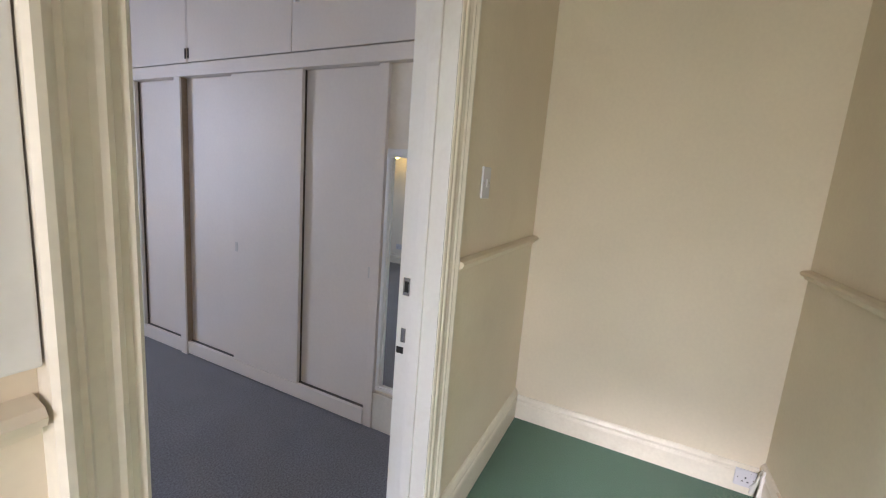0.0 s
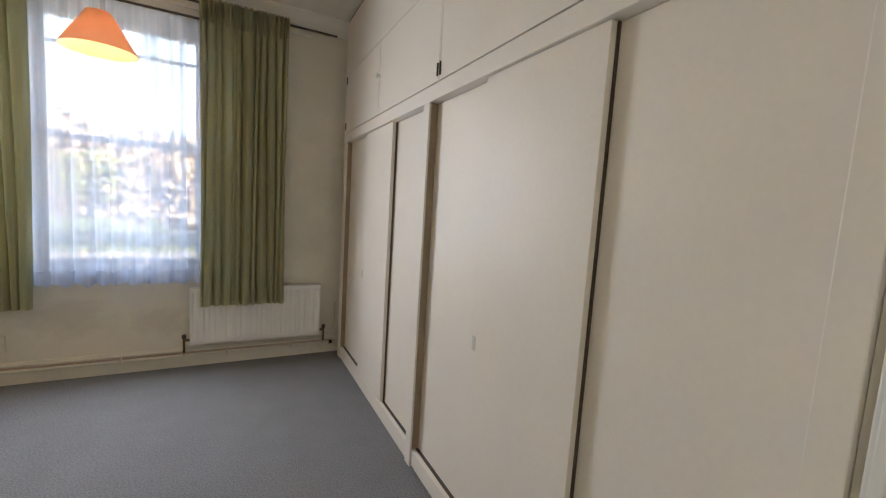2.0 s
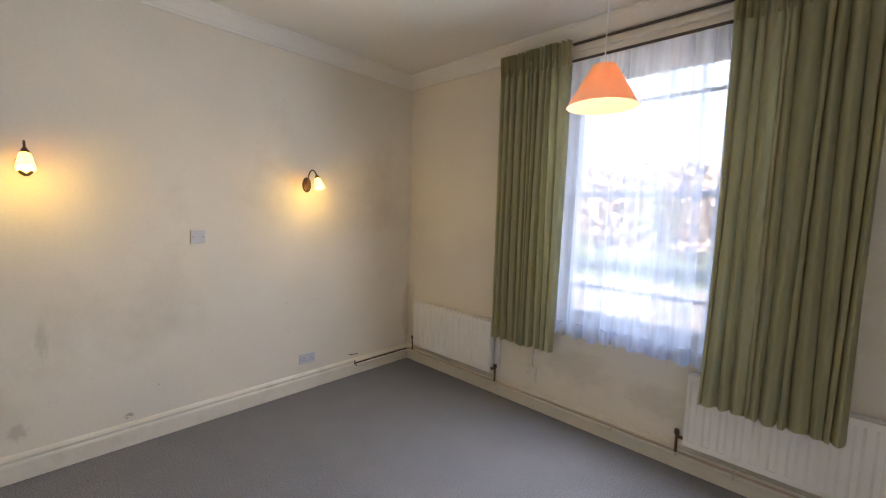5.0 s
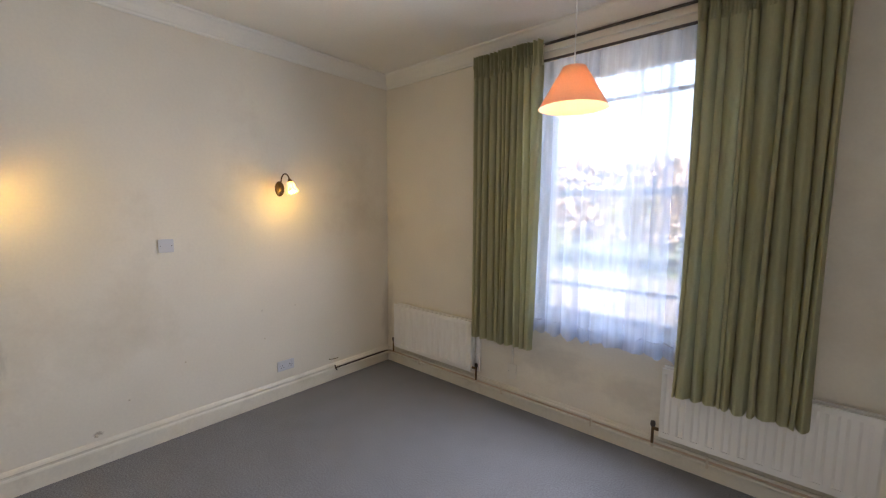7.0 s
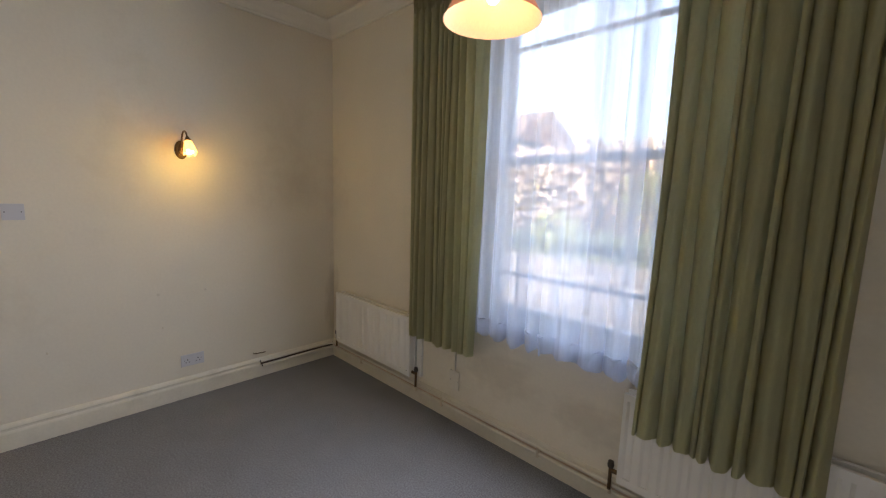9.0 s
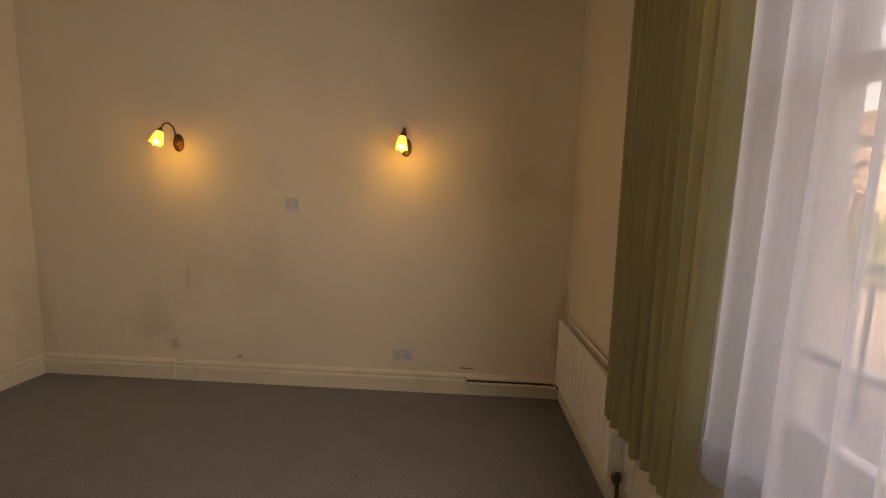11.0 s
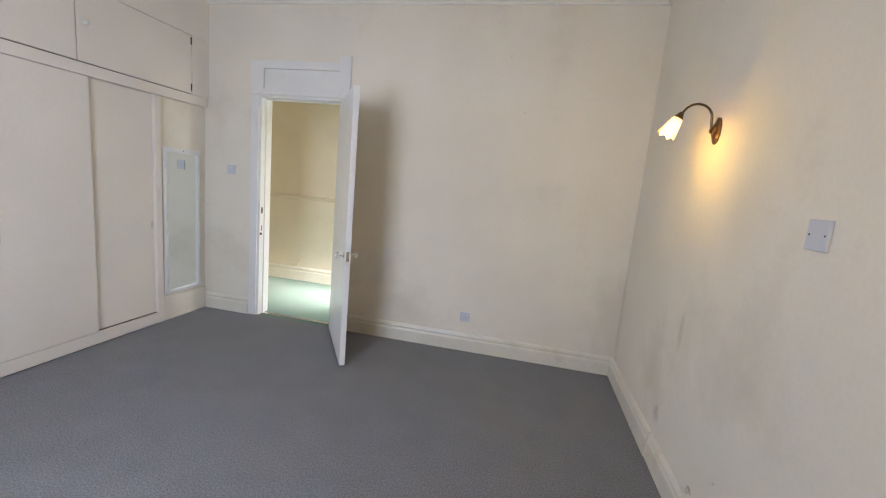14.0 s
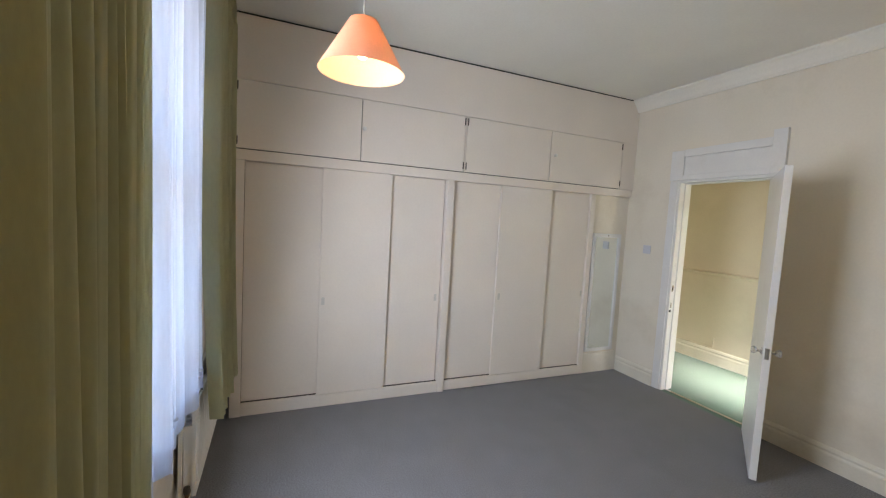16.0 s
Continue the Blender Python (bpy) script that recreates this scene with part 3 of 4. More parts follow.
# ---- radiators and pipes ----
def radiator(x0, x1, z0, z1, face, label):
    r = thing("radiator", label, "radiator", group="radiators under the window")
    ribs = round((x1 - x0) / 0.075)
    pitch = (x1 - x0) / ribs
    for k, front in ((0, face), (1, face + 0.055)):
        outline = [(x0, 0.0)]
        for i in range(ribs):
            a = x0 + i * pitch
            outline += [(a + 0.2 * pitch, 0.0), (a + 0.36 * pitch, 0.008), (a + 0.64 * pitch, 0.008), (a + 0.8 * pitch, 0.0)]
        outline += [(x1, 0.0), (x1, 0.018), (x0, 0.018)]
        bm = bmesh.new()
        flat = [(x0, 0.0), (x1, 0.0), (x1, 0.018), (x0, 0.018)]
        prism(bm, outline, z0 + 0.035, z1 - 0.035, lambda u, v, w, front=front: (u, front + v, w))
        for lo, hi in ((z0, z0 + 0.035), (z1 - 0.035, z1)):
            prism(bm, flat, lo, hi, lambda u, v, w, front=front: (u, front + v, w))
        part("panel", bm, M["radiator"], r)
    for i in range(3):
        a = x0 + (0.15 + 0.35 * i) * (x1 - x0)
        part("bracket", boxes((a, a + 0.03, face + 0.073, L, z0 + 0.05, z1 - 0.06)), M["radiator"], r)
    bm = bmesh.new()
    for i in range(ribs * 2):
        a = x0 + (i + 0.5) * pitch / 2
        box(bm, a - 0.008, a + 0.008, face + 0.019, face + 0.054, z0 + 0.04, z1 - 0.11)
    part("convector", bm, M["radiator"], r)["kind"] = "stuff"
    for x, s in ((x0, -1), (x1, 1)):
        bm = bmesh.new()
        tube(bm, [(x, face + 0.03, z0 + 0.03), (x + s * 0.035, face + 0.03, z0 + 0.03)], 0.011)
        tube(bm, [(x + s * 0.04, face + 0.03, z0 - 0.07), (x + s * 0.04, face + 0.03, z0 + 0.05)], 0.0085)
        valve = part("valve", bm, M["bronze"], r, "tarnished brown radiator valve", smooth=True)
        bm = bmesh.new()
        lathe(bm, [(0, 0), (0.014, 0), (0.016, 0.012), (0.013, 0.03), (0, 0.033)], pose(x + s * 0.04, face + 0.03, z0 + 0.045), 12)
        part("valve_cap", bm, M["rail"], valve, smooth=True)
    return r


radiator(0.187, 1.168, 0.205, 0.648, 3.862, "white enamelled double panel radiator below the window corner")
radiator(2.648, 3.64, 0.20, 0.648, 3.858, "white enamelled double panel radiator half under a curtain")
pipes = thing("heating_pipes", "two painted heating pipes along the skirting board", "pipe")
for z, y_end in ((0.098, 3.27), (0.137, 3.255)):
    bm = bmesh.new()
    tube(bm, [(0.04, y_end, z), (0.04, 3.82, z), (0.05, 3.88, z), (0.08, 3.912, z), (0.14, 3.917, z), (3.72, 3.917, z), (3.74, 3.917, z)], 0.011)
    pipe = part("pipe", bm, M["trim"], pipes, smooth=True)
    bm = bmesh.new()
    tube(bm, [(0.04, y_end - 0.002, z), (0.04, y_end + 0.004, z)], 0.0095)
    part("open_end", bm, M["dark"], pipe, "dark open pipe end")
bm = bmesh.new()
lathe(bm, [(0, 0), (0.016, 0.002), (0.017, 0.02), (0.011, 0.03), (0, 0.032)], pose(3.735, 3.915, 0.098, 0, 90, 0), 12)
part("end_cap", bm, M["rail"], pipes, "dark drain valve at the pipe end", smooth=True)
for x in (1.208, 2.608, 3.68):
    bm = bmesh.new()
    tube(bm, [(x, 3.90, 0.10), (x, 3.90, 0.17)], 0.0085)
    part("riser", bm, M["copper"], pipes, smooth=True)
for x in (0.5, 1.45, 2.2, 2.9, 3.4):
    part("pipe_clip", boxes((x, x + 0.012, 3.902, 3.932, 0.08, 0.143)), M["copper"], pipes)
# brown strips on the skirting paint the shadow between the pipes
part("pipe_shade", boxes((0.0205, 0.0235, 3.262, 3.925, 0.1, 0.132)), M["edge"], pipes, "brown strip for the shadow between the pipes")
part("pipe_shade", boxes((0.03, 3.74, 3.9265, 3.9295, 0.1, 0.132)), M["tan"], pipes)
duct = thing("pipe_cover", "grey painted pipe cover beside the radiator", "pipe cover")
part("cover", boxes((1.178, 1.222, 3.925, 3.95, 0.2, 0.62), bevel=0.004), M["radiator"], duct)
part("clip", boxes((1.176, 1.224, 3.922, 3.95, 0.34, 0.36), bevel=0.002), M["radiator"], duct)


# ---- plates, sockets and switches ----
def plate(name, label, category, place, turn, w, h, mat, kind):
    """A wall plate; local x runs along the wall, -y points into the room."""
    t = thing(name, label, category, place, turn)
    part("faceplate", boxes((-w / 2, w / 2, -0.009, 0, -h / 2, h / 2), bevel=0.003), mat, t)
    if kind == "socket":
        n = 2 if w > 0.1 else 1
        for i in range(n):
            cx = (i - (n - 1) / 2) * 0.066
            part("pin_holes", boxes((cx - 0.003, cx + 0.003, -0.0098, -0.0085, 0.0, 0.009), (cx - 0.014, cx - 0.007, -0.0098, -0.0085, -0.017, -0.012),
                                    (cx + 0.007, cx + 0.014, -0.0098, -0.0085, -0.017, -0.012)), M["dark"], t)
            sx = cx + (0.022 if n == 1 else (0.02 if i else -0.02))
            part("rocker", boxes((sx - 0.006, sx + 0.006, -0.013, -0.009, 0.014, 0.032), bevel=0.001), M["plastic"], t)
    elif kind == "switch":
        part("rocker", boxes((-0.008, 0.008, -0.015, -0.009, -0.014, 0.014), bevel=0.002), M["plastic"], t)
    for sx in (-w * 0.36, w * 0.36):
        bm = bmesh.new()
        lathe(bm, [(0, 0), (0.0032, 0), (0.0028, 0.0012), (0, 0.0014)], pose(sx, -0.009, 0.0, 90), 8)
        part("screw", bm, M["chrome" if kind != "blank" else "dark"], t)
    return t


plate("blank_plate", "square white blank plate between the wall lamps", "wall plate", (0.001, 1.973, 1.354), 90, 0.09, 0.09, M["plastic"], "blank")
plate("double_socket", "white double power socket above the skirting board", "socket", (0.001, 2.788, 0.277), 90, 0.147, 0.086, M["plastic"], "socket")
plate("single_socket", "white single power socket above the skirting board", "socket", (1.232, 0.001, 0.302), 180, 0.086, 0.086, M["plastic"], "socket")
plate("light_switch", "white light switch beside the doorway", "light switch", (3.55, 0.001, 1.368), 180, 0.086, 0.086, M["plastic"], "switch")
plate("light_switch", "white light switch on the hall wall", "light switch", (3.56, -T - 0.001, 1.372), 0, 0.075, 0.115, M["plastic"], "switch")
painted = plate("painted_plate", "painted-over blank plate under the window", "wall plate", (1.535, L - 0.001, 0.285), 0, 0.085, 0.13, M["old_plastic"], "none")
part("conduit", boxes((-0.008, 0.008, -0.012, 0, 0.066, 0.33), bevel=0.002), M["old_plastic"], painted, "thin painted conduit")
plate("single_socket", "white single socket on the hall skirting board", "socket", (W - 0.022, -1.30, 0.085), -90, 0.086, 0.086, M["plastic"], "socket")
bm = bmesh.new()
tube(bm, [(W - 0.03, -1.33, 0.02), (W - 0.05, -1.345, 0.12), (W - 0.07, -1.36, 0.15), (W - 0.12, -1.37, 0.12), (W - 0.16, -1.375, 0.01), (W - 0.3, -1.37, 0.008)], 0.009)
solid("cable_loop", bm, M["cord"], "white cable looped in the hall corner", "cable", smooth=True)
for y, z, r in ((1.545, 0.188, 0.011), (2.05, 0.52, 0.006), (2.62, 0.55, 0.005), (1.72, 0.36, 0.006)):
    bm = bmesh.new()
    lathe(bm, [(0, 0), (r, 0), (r * 0.8, 0.008), (0, 0.01)], pose(0.0, y, z, 0, 90, 0), 10)
    solid("wall_plug", bm, M["copper"], "small old metal fixing in the wall", "wall plug", group="old fixings", smooth=True)


bm = bmesh.new()
tube(bm, [(0.002, 3.215, 0.205), (0.016, 3.215, 0.205), (0.018, 3.235, 0.202), (0.012, 3.29, 0.195), (0.003, 3.31, 0.192)], 0.0035, 8)
solid("pipe_stub", bm, M["bronze"], "rusty bent wire stub above the skirting board", "pipe stub", smooth=True)
bm = bmesh.new()
prism(bm, [(u + 0.006, v + 0.003) for u, v in SKIRT[1:-1]] + [(0.001, 0.158), (0.001, 0.003)], 0.02, 1.055, lambda u, v, w: (u, w, v))
structure("baseboard_west_patch", bm, M["trim"], "thicker patched length of cream skirting board", "skirting")
for x, z in ((0.93, 2.02), (1.08, 2.43)):
    bm = bmesh.new()
    lathe(bm, [(0, 0), (0.007, 0), (0.006, 0.006), (0, 0.008)], pose(x, 0.0, z, -90, 0, 0), 10)
    solid("wall_plug", bm, M["copper"], "small old metal fixing in the wall", "wall plug", group="old fixings", smooth=True)
bm = bmesh.new()
lathe(bm, [(0, 0), (0.012, 0), (0.009, 0.02), (0, 0.024)], pose(2.774, HY, 2.06, -90, 0, 0), 10)
solid("wall_hook", bm, M["copper"], "small hook high on the hall wall", "hook", smooth=True)


bm = bmesh.new()
tube(bm, [(3.782, 3.947, 0.46), (3.785, 3.946, 0.39), (3.792, 3.946, 0.316), (3.78, 3.946, 0.24), (3.765, 3.945, 0.205), (3.726, 3.943, 0.217)], 0.003, 6)
solid("corner_wire", bm, M["copper"], "thin old wire down the wall beside the closet", "wire", smooth=True)

# ---- lamps ----
def wall_lamp(y, z):
    t = thing("wall_lamp", "lit bronze wall lamp with a frosted glass shade", "wall lamp", (0, y, z), group="wall lamps")
    bm = bmesh.new()
    lathe(bm, [(0, 0.0), (0.062, 0.0), (0.062, 0.006), (0.05, 0.012), (0.034, 0.014), (0.03, 0.02), (0.014, 0.024), (0.012, 0.034), (0, 0.036)], pose(0.001, 0, 0, 0, 90, 0), 28, squash=0.62)
    part("backplate", bm, M["bronze"], t, "oval bronze backplate", smooth=True)
    bm = bmesh.new()
    pts = [(0.03, 0, 0.0)] + [(0.1 - 0.065 * math.cos(a), 0, 0.055 + 0.062 * math.sin(a)) for a in [math.pi * i / 12 for i in range(11)]] + [(0.172, 0, 0.06)]
    tube(bm, pts, 0.0055)
    part("arm", bm, M["bronze"], t, smooth=True)
    m = pose(0.168, 0, 0.07, 0, 180 - 26, 0)
    bm = bmesh.new()
    lathe(bm, [(0, -0.008), (0.009, -0.006), (0.014, 0.006), (0.022, 0.022), (0.023, 0.028), (0, 0.028)], m, 18)
    part("cap", bm, M["bronze"], t, smooth=True)
    bm = bmesh.new()
    outer = [(0.021, 0.022), (0.026, 0.042), (0.031, 0.066), (0.036, 0.09), (0.041, 0.112)]
    lathe(bm, outer + [(r - 0.003, h) for r, h in outer[::-1]], m, 12)
    back, front = m.inverted(), m
    for v in bm.verts:                            # six petals along the lower rim
        p = back @ v.co
        if p.z > 0.1:
            petal = math.cos(6 * math.atan2(p.y, p.x))
            v.co = front @ Vector((p.x * (1 + 0.05 * petal), p.y * (1 + 0.05 * petal), p.z + 0.007 * petal))
    part("shade", bm, M["glass_shade"], t, "glowing frosted glass tulip shade")
    bm = bmesh.new()
    lathe(bm, [(0, 0.03), (0.01, 0.035), (0.013, 0.07), (0.02, 0.09), (0.017, 0.108), (0, 0.116)], m, 16)
    part("bulb", bm, M["bulb"], t, "lit warm bulb", smooth=True)
    end = pose(0, y, z) @ m @ Vector((0, 0, 0.15))
    point_lamp("wall_lamp_light", end, 0.03, (1.0, 0.66, 0.1), 0.03)


wall_lamp(2.786, 1.768)
wall_lamp(1.156, 1.765)

PX, PY = 2.28, 3.228
pendant = thing("pendant_lamp", "lit pendant lamp with an orange conical paper shade", "pendant lamp", (PX, PY, 0))
bm = bmesh.new()
tube(bm, [(0, 0, H - 0.02), (0.001, 0, 2.6), (0, 0, 2.33)], 0.0035, 8)
part("flex", bm, M["cord"], pendant, "white flex", smooth=True)
bm = bmesh.new()
lathe(bm, [(0, H - 0.035), (0.02, H - 0.034), (0.045, H - 0.02), (0.048, H - 0.001), (0, H - 0.001)], steps=24)
part("ceiling_rose", bm, M["plastic"], pendant, smooth=True)
bm = bmesh.new()
lathe(bm, [(0.058, 2.348), (0.176, 2.142)], steps=48)
bmesh.ops.solidify(bm, geom=bm.faces[:], thickness=0.0015)
part("shade", bm, M["shade"], pendant, "orange paper shade", smooth=True)
bm = bmesh.new()
lathe(bm, [(0.0565, 2.347), (0.1735, 2.1425)], steps=48)
part("lining", bm, M["shade_in"], pendant, "cream lining of the shade", smooth=True)
bm = bmesh.new()
lathe(bm, [(0, 2.345), (0.018, 2.344), (0.02, 2.30), (0.016, 2.285), (0, 2.285)], steps=16)
part("bulb_holder", bm, M["plastic"], pendant, smooth=True)
bm = bmesh.new()
tube(bm, [(-0.057, 0, 2.344), (0.057, 0, 2.344)], 0.0015, 6)
tube(bm, [(0, -0.057, 2.344), (0, 0.057, 2.344)], 0.0015, 6)
part("spider", bm, M["chrome"], pendant)
bm = bmesh.new()
lathe(bm, [(0, 2.286), (0.012, 2.28), (0.014, 2.262), (0.027, 2.235), (0.027, 2.22), (0.015, 2.2), (0, 2.196)], steps=20)
part("bulb", bm, M["bulb"], pendant, "lit warm bulb", smooth=True)
point_lamp("pendant_light", (PX, PY, 2.135), 0.017, (1.0, 0.68, 0.36), 0.03)

# ---- built-in closets along the wall ----
CX = 3.80                                         # front of the closets
closet = thing("closet_frame", "white painted frame of the built-in closets", "closet")
part("plinth", boxes((CX + 0.008, CX + 0.1, 2.165, 3.753, 0, 0.095), bevel=0.002), M["closet"], closet)
part("plinth", boxes((CX + 0.008, CX + 0.1, 0.54, 2.10, 0.008, 0.095), bevel=0.002), M["closet"], closet)
for x0, y0, y1 in ((CX - 0.002, 3.753, 3.828), (CX - 0.003, 2.10, 2.165), (CX + 0.018, 0.483, 0.54)):
    part("post", boxes((x0, CX + 0.115, y0, y1, 0, 1.904), bevel=0.003), M["closet"], closet)
# brown strips paint the shade on the sides of two posts
for y in (2.10, 3.753):
    part("post_side_shade", boxes((CX + 0.008, CX + 0.045, y - 0.0015, y, 0.0985, 1.903)), M["side_shade"], closet, "brown strip for the shade on the side of the post")
part("header", boxes((CX - 0.003, CX + 0.115, 0.02, 3.84, 1.905, 1.981), bevel=0.004), M["closet"], closet, "white header rail")
for row in ((0.0, 0.186), (3.816, 3.86), (2.0135, 2.0225)):
    part("stile", boxes((CX, CX + 0.021, *row, 1.983, 2.467), bevel=0.001), M["closet"], closet)
part("fascia", boxes((CX, CX + 0.03, 0.0, 3.86, 2.468, H - 0.012), bevel=0.002), M["closet"], closet, "plain painted board above the cupboards")
part("side_panel", boxes((CX + 0.116, W, 3.805, 3.825, 0, 1.9), (CX + 0.031, W, 3.83, 3.85, 1.983, H)), M["closet"], closet)
part("inner_floor", boxes((CX + 0.12, W, 0.52, 3.8, 0.0, 0.02)), M["closet"], closet)
part("inner_shelf", boxes((CX + 0.116, W, 0.02, 3.8, 1.93, 1.95)), M["closet"], closet)
part("door_track", boxes((CX + 0.03, CX + 0.074, 0.541, 2.099, 0.095, 0.0975), (CX + 0.03, CX + 0.074, 2.166, 3.752, 0.095, 0.0975)), M["rail"], closet, "dark floor track")
# black strip fills the gap under the ceiling with painted shade
solid("ceiling_gap_shade", boxes((CX + 0.002, CX + 0.028, 0.0, 3.86, H - 0.012, H - 0.001)), M["dark"], "black strip for the shaded gap between the closet board and the ceiling", "gap")


def pull(parent, x, y, z):
    p = part("finger_pull", boxes((x - 0.002, x + 0.002, y - 0.012, y + 0.012, z - 0.03, z + 0.03), bevel=0.001), M["pull"], parent, "small chrome finger pull")
    part("recess", boxes((x - 0.0032, x - 0.001, y - 0.006, y + 0.006, z - 0.022, z + 0.022)), M["pull"], p)


DOORS = ((3.17, 3.753, 1, 0), (2.655, 3.212, 0, 3.18), (2.173, 2.70, 1, 2.21), (1.57, 2.10, 1, 0), (1.035, 1.615, 0, 1.575), (0.54, 1.08, 1, 0.557))
for y0, y1, back, py in DOORS:
    x = CX + 0.046 if back else CX + 0.013
    d = thing("sliding_door", "white painted sliding closet door, closed", "closet door", group="sliding closet doors")
    part("panel", boxes((x, x + 0.022, y0 + 0.002, y1 - 0.002, 0.0985, 1.903), bevel=0.0015), M["closet"], d)
    # dark strip stands in for the shaded gap between front and rear door
    if not back:
        part("gap_shade", boxes((x + 0.0225, x + 0.032, y0 - 0.002, y0 + 0.004, 0.0985, 1.903)), M["edge"], d, "dark strip for the shaded gap behind the door")
    if py:
        pull(d, x, py, 0.862)


def hinge(parent, y, z):
    bm = bmesh.new()
    tube(bm, [(CX - 0.003, y, z - 0.03), (CX - 0.003, y, z + 0.03)], 0.005, 8)
    part("hinge", bm, M["rail"], parent, "dark butt hinge")


for y0, y1, hinge_y, knob_y in ((2.931, 3.813, 3.806, 0), (2.024, 2.929, 2.032, 2.912), (1.109, 2.012, 2.004, 0), (0.19, 1.107, 0.198, 1.06)):
    u = thing("overhead_cupboard_door", "white painted overhead cupboard door, closed", "cupboard door", group="overhead cupboard doors")
    part("panel", boxes((CX, CX + 0.02, y0 + 0.002, y1 - 0.002, 1.9885, 2.464), bevel=0.0015), M["closet"], u)
    hinge(u, hinge_y, 2.04)
    hinge(u, hinge_y, 2.42)
    if knob_y:
        bm = bmesh.new()
        lathe(bm, [(0, 0), (0.009, 0), (0.008, 0.012), (0.016, 0.018), (0.017, 0.026), (0.01, 0.032), (0, 0.033)], pose(CX, knob_y, 2.235, 0, -90, 0), 16)
        part("knob", bm, M["white"], u, "small white knob", smooth=True)
# black sheet makes the seams between the cupboard doors read as shaded
solid("cupboard_void_shade", boxes((CX + 0.022, CX + 0.028, 0.187, 3.815, 1.984, 2.467)), M["dark"], "black sheet for the shade behind the overhead cupboard doors", "cupboard")

# ---- mirror in the alcove beside the doorway ----
MX = 3.84
structure("alcove_panel", boxes((MX, MX + 0.02, 0.0, 0.482, 0, 1.904)), M["wall"], "cream painted panel behind the mirror", "wall")
structure("alcove_skirting", boxes((MX - 0.018, MX, 0.021, 0.482, 0, 0.21), bevel=0.003), M["trim"], "plain cream skirting under the mirror", "skirting")
mirror = thing("mirror", "tall mirror in a white moulded wooden frame", "mirror")
my0, my1, mz0, mz1 = 0.085, 0.466, 0.235, 1.505
for a, b in (((my0, my1, mz1 - 0.04, mz1), 0), ((my0, my1, mz0, mz0 + 0.03), 0), ((my0, my0 + 0.035, mz0 + 0.03, mz1 - 0.04), 0), ((my1 - 0.035, my1, mz0 + 0.03, mz1 - 0.04), 0)):
    part("frame_strip", boxes((MX - 0.024, MX, *a), (MX - 0.03, MX - 0.024, a[0] + 0.008, a[1] - 0.008, a[2] + 0.008, a[3] - 0.008), bevel=0.003), M["white"], mirror)
part("glass", boxes((MX - 0.012, MX - 0.006, my0 + 0.03, my1 - 0.03, mz0 + 0.025, mz1 - 0.035)), M["mirror"], mirror, "clear silvered glass")
bm = bmesh.new()
lathe(bm, [(0, 0), (0.006, 0), (0.005, 0.003), (0, 0.004)], pose(MX - 0.03, (my0 + my1) / 2, mz1 - 0.02, 0, -90, 0), 10)
part("screw", bm, M["bronze"], mirror, "dark fixing screw")

# ---- hall things ----
hall_rad = thing("hall_radiator", "white panel radiator on the hall wall", "radiator")
bm = bmesh.new()
outline = [(0.0, 0.0)]
for i in range(10):
    outline += [(i * 0.075 + 0.015, 0.0), (i * 0.075 + 0.027, 0.008), (i * 0.075 + 0.048, 0.008), (i * 0.075 + 0.06, 0.0)]
outline += [(0.75, 0.0), (0.75, 0.02), (0.0, 0.02)]
prism(bm, outline, 0.25, 0.685, lambda u, v, w: (2.79 - u, HY + 0.09 - v, w))
part("panel", bm, M["radiator"], hall_rad)
part("bracket", boxes((2.2, 2.23, HY, HY + 0.07, 0.3, 0.7)), M["radiator"], hall_rad)
part("bracket", boxes((2.65, 2.68, HY, HY + 0.07, 0.3, 0.7)), M["radiator"], hall_rad)
bm = bmesh.new()
tube(bm, [(2.79, HY + 0.08, 0.28), (2.825, HY + 0.08, 0.28)], 0.01)
tube(bm, [(2.83, HY + 0.08, 0.0), (2.83, HY + 0.08, 0.31)], 0.0085)
part("valve", bm, M["chrome"], hall_rad, smooth=True)
board = thing("framed_board", "pinkish board in a white wooden frame on the hall wall", "framed board")
part("board", boxes((1.72, 2.284, -T - 0.012, -T, 1.17, 2.005)), M["tan"], board)
part("frame_strip", boxes((2.282, 2.318, -T - 0.024, -T, 1.145, 2.04), bevel=0.003), M["white"], board)
part("frame_strip", boxes((1.685, 1.722, -T - 0.024, -T, 1.145, 2.04), bevel=0.003), M["white"], board)
part("frame_strip", boxes((1.722, 2.282, -T - 0.024, -T, 1.145, 1.18), bevel=0.003), M["white"], board)
part("frame_strip", boxes((1.722, 2.282, -T - 0.024, -T, 2.0, 2.04), bevel=0.003), M["white"], board)

bm = bmesh.new()
tube(bm, [(4.37, -1.335, 0.05), (4.35, -1.342, 0.12), (4.345, -1.35, 0.165), (4.33, -1.352, 0.17), (4.315, -1.35, 0.13), (4.3, -1.345, 0.06), (4.26, -1.335, 0.012), (4.1, -1.34, 0.007)], 0.006, 8)
tube(bm, [(4.37, -1.325, 0.05), (4.335, -1.335, 0.1), (4.325, -1.34, 0.15), (4.31, -1.342, 0.155), (4.295, -1.34, 0.11), (4.28, -1.33, 0.05), (4.24, -1.32, 0.012), (4.1, -1.322, 0.007)], 0.006, 8)
solid("looped_cable", bm, M["cord"], "off-white flex looped beside the hall socket", "cable", smooth=True)

bm = bmesh.new()
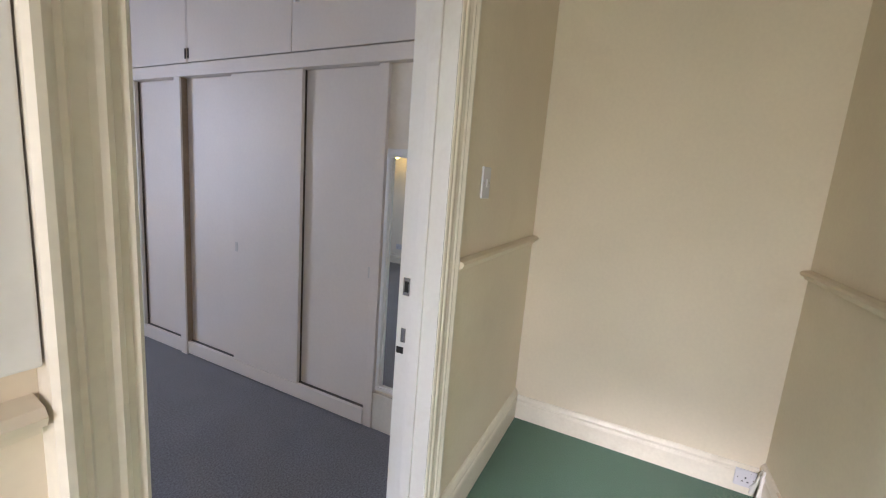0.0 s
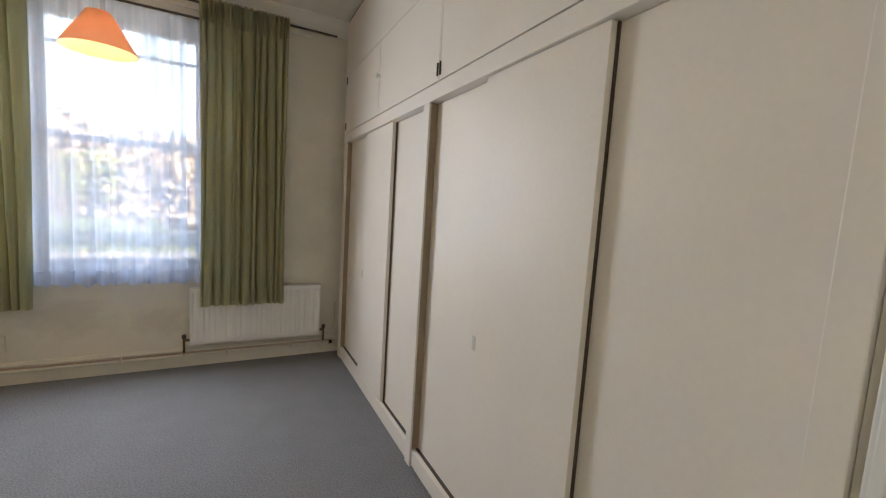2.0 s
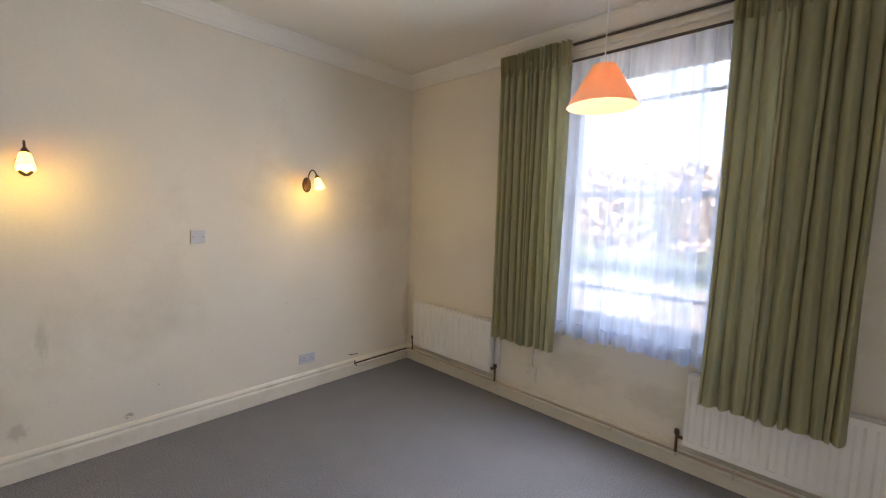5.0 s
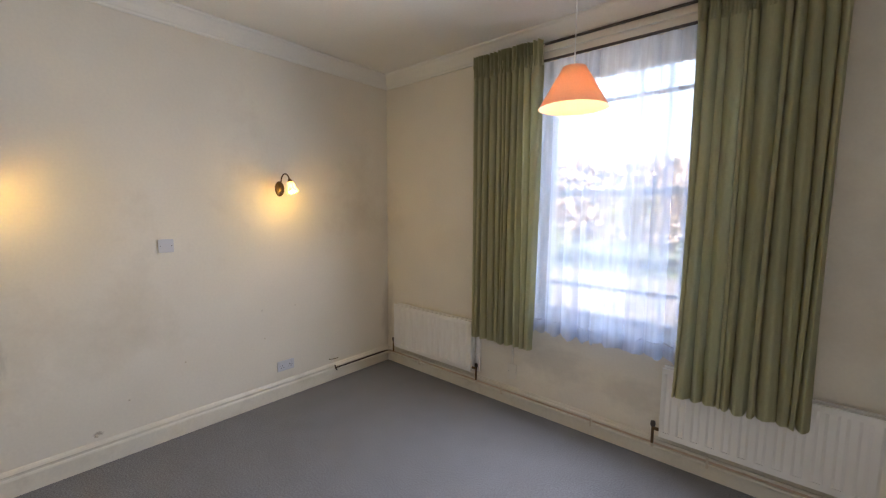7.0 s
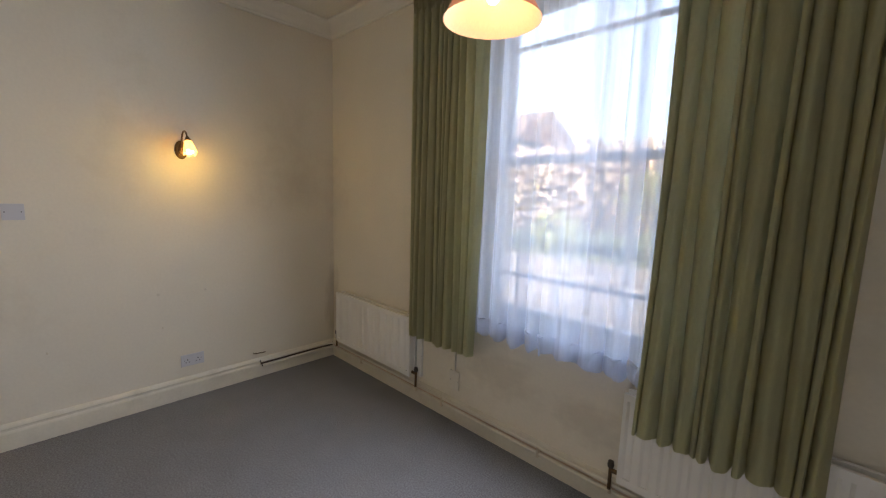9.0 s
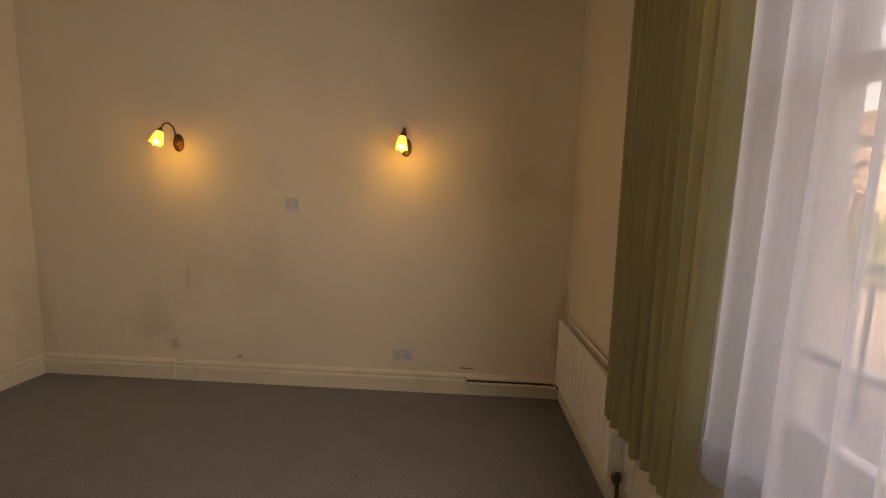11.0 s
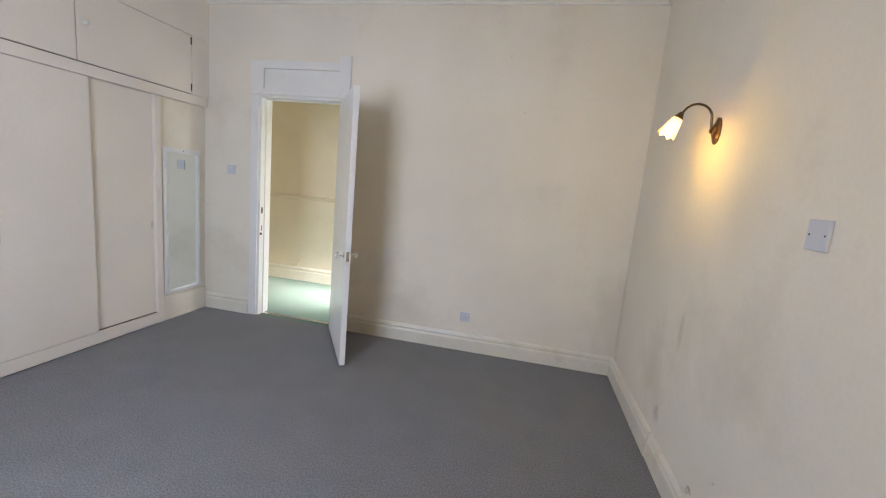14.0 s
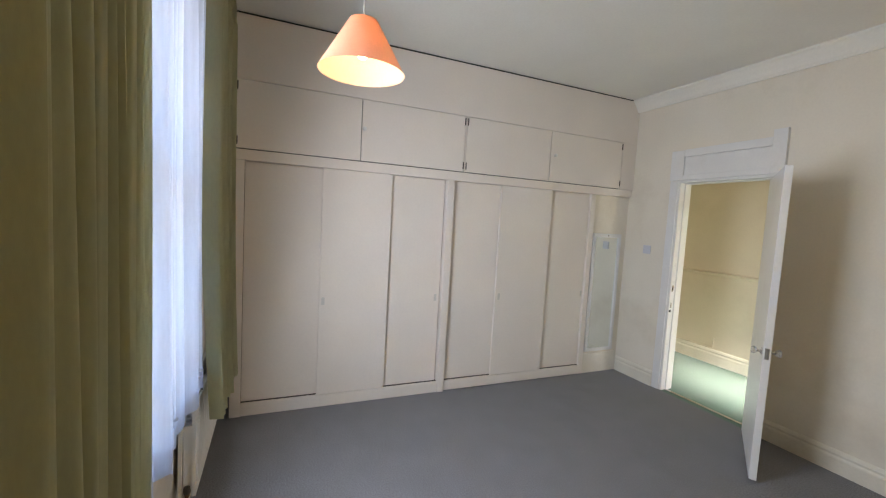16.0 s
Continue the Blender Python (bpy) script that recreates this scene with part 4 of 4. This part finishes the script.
tube(bm, [(4.16, HY + 0.012, 0.186), (3.98, HY + 0.012, 0.187), (3.93, HY + 0.013, 0.196), (3.85, HY + 0.012, 0.187), (3.68, HY + 0.012, 0.187),
          (3.652, HY + 0.012, 0.2), (3.648, HY + 0.01, 0.25), (3.65, HY + 0.008, 0.31)], 0.006, 8)
solid("hall_cable", bm, M["copper"], "painted cable along the hall skirting with a bent-up end", "cable", smooth=True)

# ---- outside ----
bm = bmesh.new()
n = 40
g = [[bm.verts.new(((i / n - 0.5) * 400, (j / n - 0.5) * 400, -0.32)) for i in range(n + 1)] for j in range(n + 1)]
for j in range(n):
    for i in range(n):
        bm.faces.new((g[j][i], g[j][i + 1], g[j + 1][i + 1], g[j + 1][i]))
structure("ground", bm, M["grass"], "rough lawn round the house", "ground")
structure("pavement", boxes((-26, 14, 4.27, 13.6, -0.34, -0.3)), M["paving"], "pale concrete yard outside the window", "pavement")


def foliage(bm, n, centre, size, leaf, rnd):
    for _ in range(n):
        while True:
            p = Vector((rnd.uniform(-1, 1), rnd.uniform(-1, 1), rnd.uniform(-1, 1)))
            if p.length < 1:
                break
        p = Vector(centre) + Vector((p.x * size[0], p.y * size[1], p.z * size[2]))
        q = Euler((rnd.uniform(0, 6), rnd.uniform(0, 6), rnd.uniform(0, 6))).to_matrix()
        s = leaf * rnd.uniform(0.6, 1.4)
        v = [bm.verts.new(p + q @ Vector(c)) for c in ((-s, 0, 0), (0, -s * 0.4, s * 0.1), (s, 0, 0), (0, s * 0.4, s * 0.1))]
        bm.faces.new(v)


rnd = random.Random(5)
bm = bmesh.new()
for i in range(26):
    foliage(bm, 900, (-24 + i * 1.35, 14.6 + rnd.uniform(-0.4, 0.4), 1.75 + rnd.uniform(-0.2, 0.35)), (1.1, 0.9, 1.45), 0.24, rnd)
tagged(new("hedge", mesh("hedge", bm, M["hedge"])), "straggly brown winter hedge beyond the paving", "hedge", kind="stuff")
bm = bmesh.new()
for i in range(7):
    foliage(bm, 300, (-16 + i * 2.6, 13.7, 0.5 + rnd.uniform(-0.1, 1.3)), (0.9, 0.5, 0.7), 0.1, rnd)
tagged(new("shrubs", mesh("shrubs", bm, M["leaf"])), "low green shrubs before the hedge", "shrub", kind="stuff")


def house(x0, x1, y0, y1, h, rise, label):
    t = thing("house", label, "house")
    part("wall", boxes((x0, x1, y0, y1, -0.32, h)), M["brick"], t)
    bm = bmesh.new()
    ym = (y0 + y1) / 2
    prism(bm, [(y0 - 0.4, h), (ym, h + rise), (y1 + 0.4, h), (y1 + 0.4, h - 0.1), (y0 - 0.4, h - 0.1)], x0 - 0.4, x1 + 0.4, lambda u, v, w: (w, u, v + 0.12))
    part("roof", bm, M["roof"], t, "brown tiled roof")
    for k in range(4):
        a = x0 + (x1 - x0) * (k + 0.3) / 4
        for z in (0.6, 3.1):
            if z + 1.2 < h:
                wdw = part("window", boxes((a, a + 1.1, y0 - 0.03, y0 + 0.02, z, z + 1.2)), M["white"], t)
                part("pane", boxes((a + 0.08, a + 1.02, y0 - 0.045, y0 - 0.03, z + 0.08, z + 1.12)), M["dark"], wdw)
    return t


house(-24, -9.8, 21, 28, 4.7, 2.0, "low pale rendered house with a brown tiled roof")
house(-8, 2, 31, 38, 2.7, 1.9, "pale rendered bungalow with a tiled roof beyond the hedge")
railing = thing("railing", "black iron handrail outside the window", "railing")
for x in (-1.2, -0.4, 0.4):
    bm = bmesh.new()
    tube(bm, [(x, 6.4, -0.3), (x, 6.4, 0.85)], 0.02)
    part("post", bm, M["iron"], railing, smooth=True)
bm = bmesh.new()
tube(bm, [(-1.22, 6.4, 0.85), (0.42, 6.4, 0.85)], 0.02)
part("rail", bm, M["iron"], railing, smooth=True)
bm = bmesh.new()
lathe(bm, [(0, -0.3), (0.1, -0.3), (0.14, -0.06), (0.13, -0.055), (0.095, -0.28), (0, -0.29)], pose(0.6, 6.6, 0), 20)
solid("bucket", bm, M["blue"], "pale blue plastic bucket on the paving", "bucket", smooth=True)
